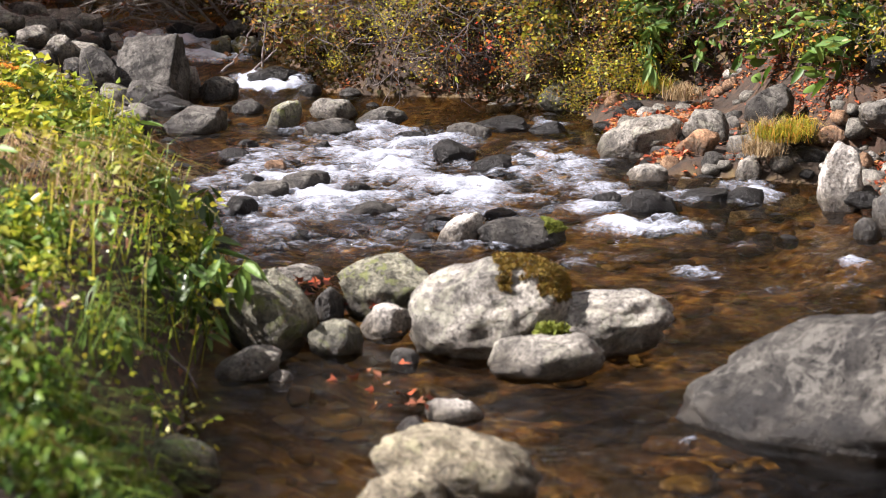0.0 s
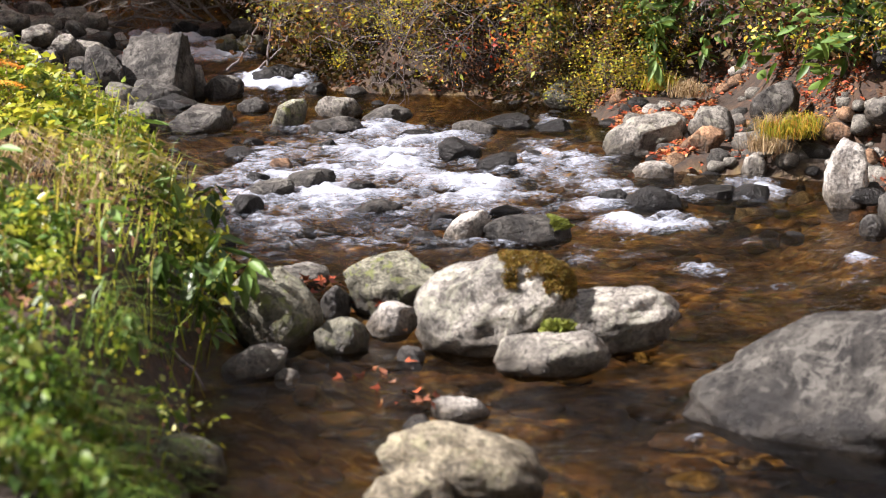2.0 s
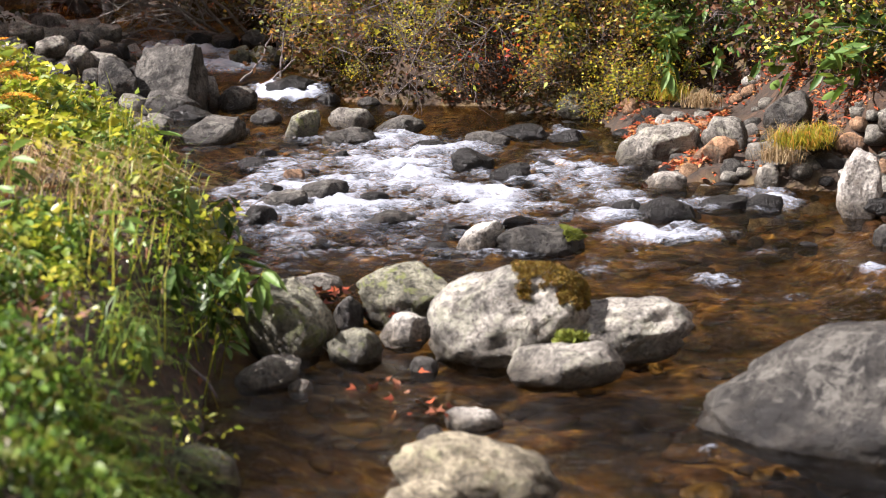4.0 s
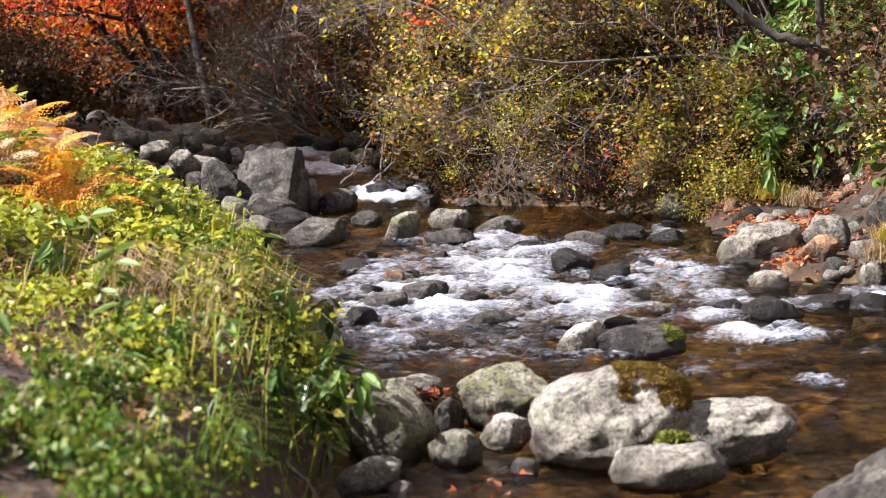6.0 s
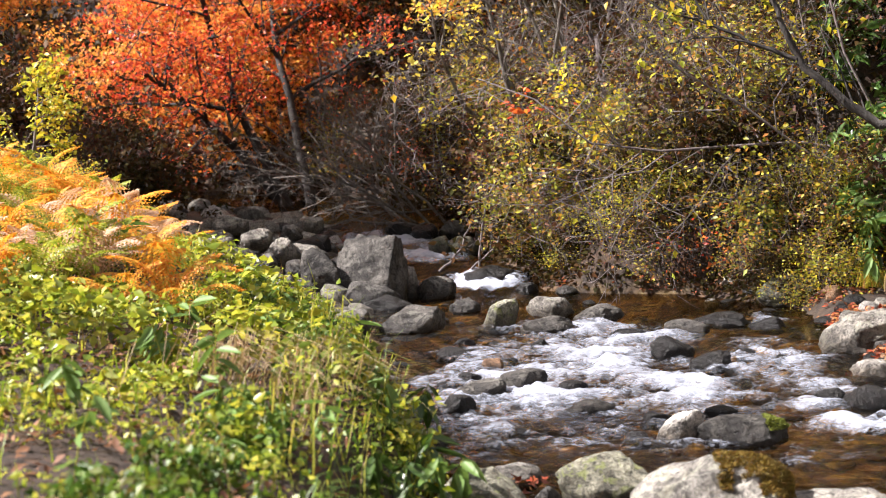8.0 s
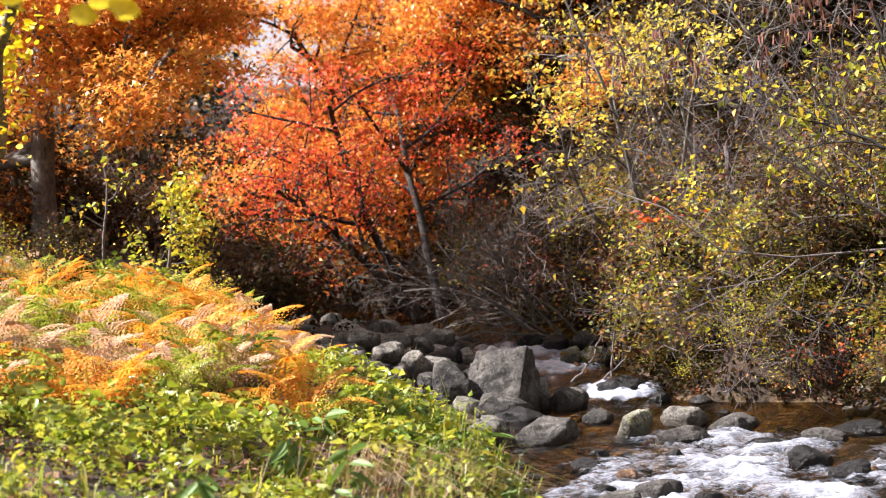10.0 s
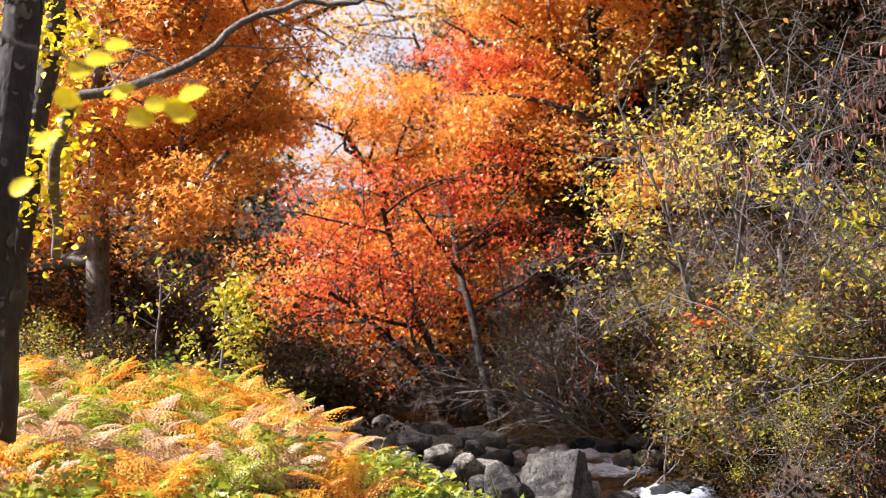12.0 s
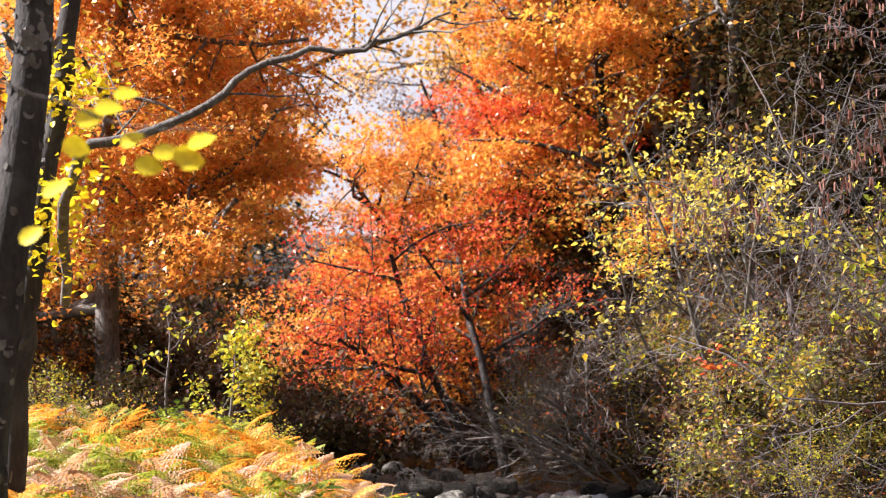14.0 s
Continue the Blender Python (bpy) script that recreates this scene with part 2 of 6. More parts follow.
def ground_material():
    m, t, b = material("forest_soil")
    pos = t.nodes.new("ShaderNodeNewGeometry").outputs["Position"]
    big = noise_tex(t, pos, 1.3, 5, 0.6)
    fine = noise_tex(t, pos, 28.0, 5, 0.7)
    leaf = t.nodes.new("ShaderNodeTexVoronoi")
    leaf.inputs["Scale"].default_value = 26.0
    t.links.new(pos, leaf.inputs["Vector"])
    litter = ramp(t, leaf.outputs["Color"], [(0.2, (0.018, 0.01, 0.006)), (0.45, (0.045, 0.022, 0.011)), (0.62, (0.027, 0.017, 0.007)), (0.8, (0.075, 0.038, 0.017))])
    soil = ramp(t, fine, [(0.3, (0.008, 0.006, 0.004)), (0.7, (0.032, 0.022, 0.013))])
    col = mix(t, ramp(t, big, [(0.4, (0.2,)), (0.6, (0.9,))]), soil, litter)
    bed = t.nodes.new("ShaderNodeAttribute")
    bed.attribute_name = "bed"
    gravel = noise_tex(t, pos, 9.0, 4, 0.6, 0.8)
    stones = ramp(t, gravel, [(0.3, (0.035, 0.02, 0.01)), (0.46, (0.12, 0.07, 0.027)), (0.56, (0.16, 0.115, 0.046)), (0.68, (0.34, 0.27, 0.115))])
    stones = mix(t, 1.0, stones, ramp(t, noise_tex(t, pos, 2.3, 4, 0.6, 0.8), [(0.4, (0.16, 0.14, 0.12)), (0.5, (0.8, 0.75, 0.68)), (0.6, (1.8, 1.75, 1.5))]), "MULTIPLY")
    stones = mix(t, 0.5, stones, ramp(t, fine, [(0.3, (0.4, 0.4, 0.4)), (0.7, (1, 1, 1))]), "MULTIPLY")
    col = mix(t, bed.outputs["Fac"], col, stones)
    t.links.new(col, b.inputs["Base Color"])
    b.inputs["Roughness"].default_value = 0.9
    n1 = bump(t, gravel, 0.5, 0.06)
    t.links.new(bump(t, fine, 0.7, 0.02, n1), b.inputs["Normal"])
    return m


def water_material():
    m, t, b = material("stream_water")
    pos = t.nodes.new("ShaderNodeNewGeometry").outputs["Position"]
    mp = node(t, "ShaderNodeMapping", Scale=(0.45, 1.0, 1.0))
    t.links.new(pos, mp.inputs["Vector"])
    ripple = ramp(t, noise_tex(t, mp.outputs[0], 22.0, 4, 0.6, 0.8), [(0.45, (0,)), (0.62, (0.55,)), (0.72, (1,))])
    small = noise_tex(t, mp.outputs[0], 48.0, 3, 0.6, 0.4)
    rough_water = t.nodes.new("ShaderNodeAttribute")
    rough_water.attribute_name = "riffle"
    gusts = ramp(t, noise_tex(t, pos, 1.7, 3, 0.6, 0.6), [(0.44, (0.12,)), (0.56, (0.85,))])
    strength = arith(t, "ADD", arith(t, "MULTIPLY", rough_water.outputs["Fac"], 0.35), gusts)
    b1 = node(t, "ShaderNodeBump", Distance=0.07)
    t.links.new(ripple, b1.inputs["Height"])
    t.links.new(strength, b1.inputs["Strength"])
    b2 = node(t, "ShaderNodeBump", Distance=0.03)
    t.links.new(small, b2.inputs["Height"])
    t.links.new(strength, b2.inputs["Strength"])
    t.links.new(b1.outputs[0], b2.inputs["Normal"])
    clear = node(t, "ShaderNodeBsdfTransparent", Color=(0.7, 0.57, 0.35, 1))
    gloss = node(t, "ShaderNodeBsdfGlossy", Roughness=0.03)
    t.links.new(b2.outputs[0], gloss.inputs["Normal"])
    fr = node(t, "ShaderNodeFresnel", IOR=1.4)
    t.links.new(b2.outputs[0], fr.inputs["Normal"])
    surf = t.nodes.new("ShaderNodeMixShader")
    t.links.new(fr.outputs[0], surf.inputs[0])
    t.links.new(clear.outputs[0], surf.inputs[1])
    t.links.new(gloss.outputs[0], surf.inputs[2])
    foam_sheen = t.nodes.new("ShaderNodeAttribute")
    foam_sheen.attribute_name = "foam_sheen"
    fm = node(t, "ShaderNodeMapping", Scale=(0.6, 1.0, 1.0))
    t.links.new(pos, fm.inputs["Vector"])
    lace = noise_tex(t, fm.outputs[0], 26.0, 8, 0.76, 1.6)
    amount = arith(t, "SUBTRACT", arith(t, "ADD", lace, foam_sheen.outputs["Fac"]), 0.91)
    cover = ramp(t, amount, [(0.02, (0,)), (0.12, (0.25,)), (0.24, (0.6,)), (0.4, (1,))])
    b.inputs["Base Color"].default_value = (0.44, 0.48, 0.56, 1)
    b.inputs["Roughness"].default_value = 0.35
    last = t.nodes.new("ShaderNodeMixShader")
    t.links.new(arith(t, "MULTIPLY", cover, 0.75), last.inputs[0])
    t.links.new(surf.outputs[0], last.inputs[1])
    t.links.new(b.outputs[0], last.inputs[2])
    t.links.new(last.outputs[0], t.nodes["Material Output"].inputs["Surface"])
    return m


SOIL, WATER = ground_material(), water_material()

# ---------------------------------------------------------------- the valley floor: stream, banks, slopes
LEVEL_Y = (0, 7.8, 9, 11.5, 12.6, 14.3, 14.7, 17, 17.5, 60)
LEVEL_Z = (0, 0, 0.03, 0.13, 0.15, 0.16, 0.26, 0.29, 0.36, 0.9)


def water_level(y):
    return np.interp(y, LEVEL_Y, LEVEL_Z)


def left_edge(y):      # waterline of the left bank
    return np.interp(y, (-20, 1, 2, 3.3, 4, 5, 6.3, 7, 8.6, 10.2, 11.4, 12.4, 13.5, 15.5, 17.5, 18.7, 21, 30, 60), (9, 2.6, 1.5, 0.0, -0.42, -0.62, -0.8, -0.85, -1.05, -1.4, -1.75, -2.0, -2.1, -2.5, -3.0, -3.9, -6.5, -18, -50))


def grass_edge(y):     # where the grassy terrace begins; a bar of stones lies before it further up
    return np.interp(y, (-20, 1, 2, 3.3, 4, 5, 6.3, 7, 8.0, 9.0, 10.0, 11.0, 12.2, 13.5, 16, 19, 60), (8.9, 2.5, 1.4, -0.1, -0.52, -0.72, -0.88, -0.92, -1.06, -1.3, -1.72, -2.3, -2.95, -3.5, -4.3, -6.2, -52))


def right_edge(y):
    return np.interp(y, (-20, 1, 5, 8.9, 10.2, 10.5, 11.9, 12.9, 13.7, 14.0, 14.4, 15.5, 18.2, 20, 22, 30, 60), (14, 6, 3.2, 2.3, 2.15, 1.1, 0.98, 0.8, 0.1, -0.9, -1.1, -1.5, -2.0, -2.6, -4.0, -15, -46))


def bank_width(y):     # from the foot of the bank to its top
    return np.interp(y, (4.6, 6.5, 8.0, 9.5, 12.0), (0.6, 0.32, 0.3, 0.6, 1.2))


def ground_z(x, y):
    x, y = np.asarray(x, float), np.asarray(y, float)
    lv, le, ge, re = water_level(y), left_edge(y), grass_edge(y), right_edge(y)
    mid = np.minimum(x - le, re - x)
    bed = lv - 0.05 - 0.2 * smooth(0, 0.7, mid)
    bar = lv - 0.05 + 0.13 * smooth(0, 0.5, le - x) + 0.05 * np.clip(le - x, 0, 4)
    g = ge - x
    terrace = 0.38 * smooth(0, 1, (g + 0.03) / bank_width(y)) + 0.10 * np.clip(g, 0, 6) + 0.028 * np.clip(y - 8, 0, 20) * smooth(0, 1, g)
    left = bar + terrace + 0.05 * np.clip(g - 8, 0, 200)
    s = x - re
    shore = np.interp(y, (0, 8, 9, 12.6, 13.4, 60), (1.6, 1.3, 1.1, 1.0, 0.35, 0.3))
    right = lv - 0.05 + 0.16 * smooth(0, 0.35, s) + 0.3 * smooth(shore * 0.8, shore + 0.35, s) + (0.2 + 0.42 * smooth(-5.5, -1, x)) * np.clip(s - shore, 0, 9) + (0.02 + 0.25 * smooth(-9, 2, x)) * np.clip(s - shore - 9, 0, 150)
    z = np.where(x < le, left, np.where(x > re, right, bed))
    z = z + 0.05 * fbm(x * 1.3, y * 1.3, 3) * np.where((x > le) & (x < re), 0.6, 1.0) + 0.02 * fbm(x * 6, y * 6, 5, 3)
    far = np.clip(np.hypot(x, y) - 32, 0, 400)
    return z + 0.06 * far + 1.2 * smooth(0, 40, far) * fbm(x * 0.03, y * 0.03, 9)


def axis(lo, hi, fine_lo, fine_hi, step, growth=1.25):
    out, v, s = list(np.arange(fine_lo, fine_hi, step)), fine_hi, step
    while v < hi:
        out.append(v)
        s *= growth
        v += s
    out.append(hi)
    v, s, low = fine_lo, step, []
    while v > lo:
        s *= growth
        v -= s
        low.append(max(v, lo))
    return np.array(low[::-1] + out)


def sheet(xs, ys):
    gx, gy = np.meshgrid(xs, ys)
    i = np.arange(len(xs) * len(ys)).reshape(len(ys), len(xs))
    quads = np.stack([i[:-1, :-1], i[:-1, 1:], i[1:, 1:], i[1:, :-1]], -1).reshape(-1, 4)
    return gx.ravel(), gy.ravel(), quads


gx, gy, quads = sheet(axis(-900, 900, -7, 5, 0.07), axis(-900, 900, 2.5, 24, 0.08))
gz = ground_z(gx, gy)
bed_mask = smooth(-0.15, 0.1, np.minimum(gx - left_edge(gy), right_edge(gy) - gx))
tagged(new("ground", mesh_of("ground", np.stack([gx, gy, gz], 1), quads.ravel(), np.full(len(quads), 4), SOIL, True, bed=bed_mask)),
       "dark leaf-strewn soil banks and brown stony stream bed", "ground", kind="structure")

# white water and painted sky sheen: centre, half length across and along the stream, strength
FOAM_SHEEN = []


def foam_sheen_patch(x, y, rx, ry, amount):
    FOAM_SHEEN.append((x, y, rx, ry, amount))


foam_sheen_patch(-0.32, 11.15, 0.85, 1.66, 1.10)
foam_sheen_patch(-0.74, 10.71, 0.52, 0.90, 0.72)
foam_sheen_patch(0.14, 10.00, 0.61, 0.78, 1.08)
foam_sheen_patch(0.67, 10.71, 0.47, 1.16, 1.08)
foam_sheen_patch(0.99, 9.18, 0.48, 0.36, 1.18)
foam_sheen_patch(0.76, 9.51, 0.35, 0.38, 1.02)
foam_sheen_patch(1.66, 9.95, 0.28, 0.48, 1.02)
foam_sheen_patch(1.32, 9.85, 0.24, 0.37, 0.84)
foam_sheen_patch(-1.39, 14.37, 0.34, 0.34, 1.92)
foam_sheen_patch(-1.88, 15.96, 0.44, 0.94, 1.56)
foam_sheen_patch(-2.50, 16.91, 0.60, 0.58, 1.56)
foam_sheen_patch(1.17, 8.15, 0.27, 0.19, 0.90)
foam_sheen_patch(1.90, 8.34, 0.14, 0.17, 0.84)
foam_sheen_patch(-0.97, 9.31, 0.41, 0.68, 0.96)
foam_sheen_patch(-0.52, 9.06, 0.73, 0.41, 0.94)
foam_sheen_patch(0.51, 8.39, 0.27, 0.29, 0.84)
foam_sheen_patch(-0.31, 12.15, 0.58, 0.44, 0.90)
foam_sheen_patch(-0.94, 9.93, 0.48, 0.41, 0.90)
foam_sheen_patch(-0.08, 10.23, 0.66, 0.61, 0.96)
foam_sheen_patch(0.92, 10.00, 0.65, 0.34, 0.96)
foam_sheen_patch(0.32, 8.74, 0.78, 0.15, 0.78)
foam_sheen_patch(1.40, 7.86, 0.45, 0.15, 0.72)
foam_sheen_patch(1.36, 8.74, 0.57, 0.22, 0.74)
foam_sheen_patch(0.66, 12.23, 0.29, 0.44, 0.96)
foam_sheen_patch(-0.53, 11.87, 0.95, 0.61, 0.96)
foam_sheen_patch(0.34, 9.37, 0.76, 0.69, 0.90)
foam_sheen_patch(0.78, 5.67, 0.07, 0.09, 0.84)
foam_sheen_patch(-1.28, 10.23, 0.29, 0.61, 0.90)
# broad weak patches: the pale sky sheen of the water, painted as thin foam
foam_sheen_patch(-0.70, 10.07, 1.22, 2.54, 0.96)
foam_sheen_patch(-0.07, 9.93, 1.68, 2.43, 0.79)
foam_sheen_patch(0.61, 9.00, 1.46, 1.54, 0.60)
foam_sheen_patch(-0.85, 9.00, 0.73, 0.81, 0.94)
wx, wy, wq = sheet(np.concatenate([np.arange(-9, -3, 0.06), np.arange(-3, 3.4, 0.02), np.arange(3.4, 7, 0.06), np.arange(7, 16, 0.4)]), np.concatenate([np.arange(-20, 1, 0.4), np.arange(1, 4.5, 0.06), np.arange(4.5, 16, 0.02), np.arange(16, 26, 0.06)]))
riffle = np.zeros(len(wx))
for fx, fy, frx, fry, fa in FOAM_SHEEN:
    riffle = np.maximum(riffle, fa * np.exp(-(((wx - fx) / frx) ** 2 + ((wy - fy) / fry) ** 2)))
chop = fbm(wx * 4.5, wy * 5.5, 21, 4)
bx_, by_ = wx + 0.12 * fbm(wx * 3, wy * 3, 33, 2), wy + 0.12 * fbm(wx * 3, wy * 3, 35, 2)
wavelet = 1 - np.abs(fbm(bx_ * 7, by_ * 10, 31, 3)) * 2.2          # sharp crests, round troughs
calm = 0.35 + 0.65 * smooth(-0.3, 0.35, fbm(wx * 0.9, wy * 0.9, 37, 2))
rapid = np.minimum(riffle, 0.9)
wave = 0.05 * chop * (0.12 + rapid) + (0.005 * calm + 0.034 * rapid) * wavelet + 0.004 * (0.4 + calm) * fbm(wx * 15, wy * 21, 39, 2) + 0.02 * rapid * np.abs(fbm(wx * 11, wy * 8, 27, 3))
foam_sheen = 0.52 * riffle + 0.34 * riffle * chop + 0.16 * riffle * wavelet - 0.03
inside = (wx > left_edge(wy) - 0.5) & (wx < right_edge(wy) + 0.5)
keep = inside[wq].all(1)
used = np.unique(wq[keep])
remap = np.full(len(wx), -1)
remap[used] = np.arange(len(used))
tagged(new("water", mesh_of("water", np.stack([wx, wy, water_level(wy) + wave], 1)[used], remap[wq[keep]].ravel(), np.full(keep.sum(), 4), WATER, True,
       foam_sheen=foam_sheen[used], riffle=np.clip(riffle[used], 0, 1))), "clear brown shallow stream with white riffles between stones", "water", kind="structure")


# ---------------------------------------------------------------- stones
def stone_mesh(name, w, d, h, sink, mat, seed, peak=0.0, boxy=0.86, level=3, wet_shade_band=0.035, cuts=5, taper=0.0):
    bm = bmesh.new()
    bmesh.ops.create_icosphere(bm, subdivisions=level, radius=1)
    r = np.random.default_rng(seed)
    p = np.array([v.co for v in bm.verts])
    p = np.sign(p) * np.abs(p) ** boxy
    for _ in range(cuts):
        n = r.normal(size=3)
        n[2] = abs(n[2]) * 0.8
        n /= np.linalg.norm(n)
        over = p @ n - r.uniform(0.66, 0.9)
        p -= np.where(over > 0, over * 0.93, 0)[:, None] * n
    off = Vector(r.uniform(-50, 50, 3))
    rad = np.array([1 + 0.17 * noise.noise(Vector(q) * 1.1 + off) + 0.085 * noise.noise(Vector(q) * 3.1 + off) + 0.045 * noise.noise(Vector(q) * 6 + off) + 0.02 * noise.noise(Vector(q) * 13 + off) for q in p])
    p *= rad[:, None]
    p[:, 0] += peak * (p[:, 2] + 0.2)
    lo, hi = p.min(0), p.max(0)
    p = (p - (lo + hi) / 2) / ((hi - lo) / 2)
    p[:, 2] = (p[:, 2] + 1) * (1 + taper * (p[:, 0] - 0.3)) - 1
    p[:, 2] = (p[:, 2] + 1) * 2 / (p[:, 2].max() + 1) - 1
    p *= (w / 2, d / 2, (h + sink) / 2)
    p[:, 2] += h - (h + sink) / 2
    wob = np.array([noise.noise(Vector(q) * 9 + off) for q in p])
    # wet also carries the shade painted low on each stone
    wet = 1 - smooth(0, wet_shade_band, p[:, 2] - wet_shade_band * 0.3 - 0.3 * wet_shade_band * wob)
    for v, q in zip(bm.verts, p):
        v.co = q
    me = bpy.data.meshes.new(name)
    bm.to_mesh(me)
    bm.free()
    me.polygons.foreach_set("use_smooth", np.ones(len(me.polygons), bool))
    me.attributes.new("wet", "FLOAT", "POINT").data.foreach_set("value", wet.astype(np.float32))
    me.materials.append(mat)
    return me


STONE_COUNT = [0]


def stone(x, y, z, w, h, mat, label, depth=0.75, peak=0.0, turn=0.0, boxy=0.86, cuts=5, root=0.24, name="stone", taper=0.0, seed=0):
    STONE_COUNT[0] += 1
    d = w * depth
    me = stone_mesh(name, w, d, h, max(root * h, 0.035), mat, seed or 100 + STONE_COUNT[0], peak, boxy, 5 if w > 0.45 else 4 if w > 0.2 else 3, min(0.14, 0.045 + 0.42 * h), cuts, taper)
    ob = new(name, me)
    ob.matrix_world = pose(x, y, z, 0, 0, turn)
    return tagged(ob, label, "boulder" if w > 0.45 else "stone", "stones of the stream")


stone(1.429, 5.920, 0.000, 1.3, 0.4, SHADED_GREY, "large dark grey rounded boulder, its shaded front put into the colour", 0.6, 0.12, -13.6, 1.0, 2, 0.5, name="boulder", taper=0.12, seed=418)
stone(0.037, 5.210, 0.000, 0.513, 0.194, CREAM, "cream-grey granite boulder with a low tail in shallows", 0.7, -0.35, -0.4, 0.86, 5, 0.24, name="boulder")
stone(-0.112, 5.033, 0.000, 0.275, 0.127, CREAM, "cream-grey granite rounded stone in shallow water", 0.8, 0, 1.3, 0.86, 5, 0.24, name="stone")
stone(0.038, 6.002, 0.000, 0.199, 0.061, WHITE, "small whitish flat stone in shallow brown water", 0.8, 0, -0.4, 0.86, 5, 0.24, name="stone")
stone(-0.101, 5.858, 0.000, 0.112, 0.041, GREY, "small grey stone with a red leaf on it", 0.8, 0, 1.0, 0.8, 8, 0.24, name="stone")
moss_boulder = stone(0.177, 6.919, 0.000, 0.622, 0.368, GRANITE, "pale grey granite boulder with a dark moss cap in the stream", 0.75, 0.22, -1.5, 0.95, 2, 0.2, name="boulder", taper=0.08, seed=907)
pitted_boulder = stone(0.578, 6.906, 0.000, 0.622, 0.242, GRANITE, "grey pitted boulder in the stream", 0.7, 0.2, -4.8, 0.86, 5, 0.24, name="boulder")
tuft_stone = stone(0.380, 6.552, 0.000, 0.434, 0.153, GRANITE, "pale grey granite rounded stone with a green moss tuft beside it", 0.7, 0.25, -3.3, 0.86, 5, 0.24, name="stone")
stone(-0.202, 7.519, 0.000, 0.479, 0.239, MOSSY, "mossy grey-green rounded boulder in the stream", 0.6, -0.1, 1.5, 0.86, 5, 0.24, name="boulder")
stone(-0.220, 7.133, 0.000, 0.222, 0.129, WHITE, "small whitish flat sunlit stone among boulders", 0.7, 0.2, 1.8, 0.86, 5, 0.24, name="stone")
stone(-0.680, 7.001, 0.000, 0.38, 0.29, MOSSY, "grey round boulder beside the bank", 0.9, -0.1, 5.6, 0.95, 2, 0.24, name="stone")
stone(-0.409, 6.846, 0.000, 0.216, 0.132, MOSSY, "small mossy grey-green round stone beside the boulders", 0.8, -0.1, 3.4, 0.86, 5, 0.24, name="stone")
stone(-0.652, 7.938, 0.002, 0.260, 0.118, GRANITE, "pale grey granite flat stone among boulders", 0.7, 0, 4.7, 0.86, 5, 0.24, name="stone")
stone(-0.710, 6.512, 0.000, 0.246, 0.114, GRANITE, "small pale grey granite broken stone at the foot of the bank", 0.7, 0.2, 6.2, 0.86, 5, 0.24, name="stone")
stone(-0.144, 6.696, 0.000, 0.110, 0.061, GREY, "grey small stone in shallow water", 0.8, 0, 1.2, 0.8, 8, 0.24, name="stone")
stone(-0.470, 7.448, 0.000, 0.133, 0.131, GREY, "grey small stone with red leaves", 0.9, 0, 3.6, 0.8, 8, 0.24, name="stone")
stone(-0.587, 6.456, 0.000, 0.092, 0.040, WHITE, "whitish small pale stone in shallow water", 0.8, 0, 5.2, 0.86, 5, 0.24, name="stone")
stone(-0.778, 5.305, 0.000, 0.219, 0.153, MOSSY, "small mossy grey-green stone at the foot of the bank", 0.8, -0.1, 8.3, 0.86, 5, 0.24, name="stone")
stone(0.083, 8.847, 0.025, 0.254, 0.168, WHITE, "whitish leaning slab in the stream", 0.5, 0.6, -0.5, 0.55, 4, 0.24, name="stone")
riffle_stone = stone(0.380, 8.846, 0.023, 0.449, 0.135, SHADED_GREY, "dark grey stone with a pale top in the riffle", 0.6, -0.1, -2.5, 0.86, 5, 0.24, name="stone")
stone(-0.118, 8.813, 0.024, 0.149, 0.066, DARKROCK, "small dark wet stone in the riffle", 0.7, 0, 0.8, 0.72, 10, 0.24, name="stone")
stone(-0.033, 9.266, 0.039, 0.159, 0.061, DARKROCK, "small dark wet stone in the riffle", 0.7, 0, 0.2, 0.72, 10, 0.24, name="stone")
stone(-0.383, 9.431, 0.044, 0.331, 0.087, GREY, "grey flat stone in the riffle", 0.6, 0.1, 2.3, 0.8, 8, 0.24, name="stone")
stone(-0.985, 9.896, 0.062, 0.342, 0.108, GREY, "grey flat stone in the riffle", 0.6, 0.1, 5.7, 0.8, 8, 0.24, name="stone")
stone(-0.788, 10.069, 0.069, 0.336, 0.123, GREY, "grey flat stone in the riffle", 0.6, 0.2, 4.5, 0.8, 8, 0.24, name="stone")
stone(-1.061, 9.533, 0.049, 0.186, 0.100, DARKROCK, "small dark wet round stone near the bank", 0.7, 0, 6.4, 0.72, 10, 0.24, name="stone")
stone(-1.078, 10.274, 0.079, 0.165, 0.068, DARKROCK, "small dark wet stone in the riffle", 0.7, 0, 6.0, 0.72, 10, 0.24, name="stone")
stone(-0.980, 10.634, 0.094, 0.141, 0.073, OCHRE, "ochre-brown small stone in the riffle", 0.7, 0, 5.3, 0.86, 5, 0.24, name="stone")
stone(-0.484, 9.991, 0.068, 0.174, 0.069, DARKROCK, "small dark wet pointed stone in the riffle", 0.7, 0.2, 2.8, 0.72, 10, 0.24, name="stone")
stone(-1.257, 11.007, 0.108, 0.223, 0.073, DARKROCK, "small dark wet flat stone in the riffle", 0.6, 0, 6.5, 0.72, 10, 0.24, name="stone")
stone(0.283, 10.601, 0.091, 0.249, 0.120, DARKROCK, "small dark wet pointed stone in the riffle", 0.7, 0.1, -1.5, 0.72, 10, 0.24, name="stone")
stone(0.070, 10.960, 0.105, 0.268, 0.140, DARKROCK, "dark wet stone in the riffle", 0.7, -0.1, -0.4, 0.72, 10, 0.24, name="stone")
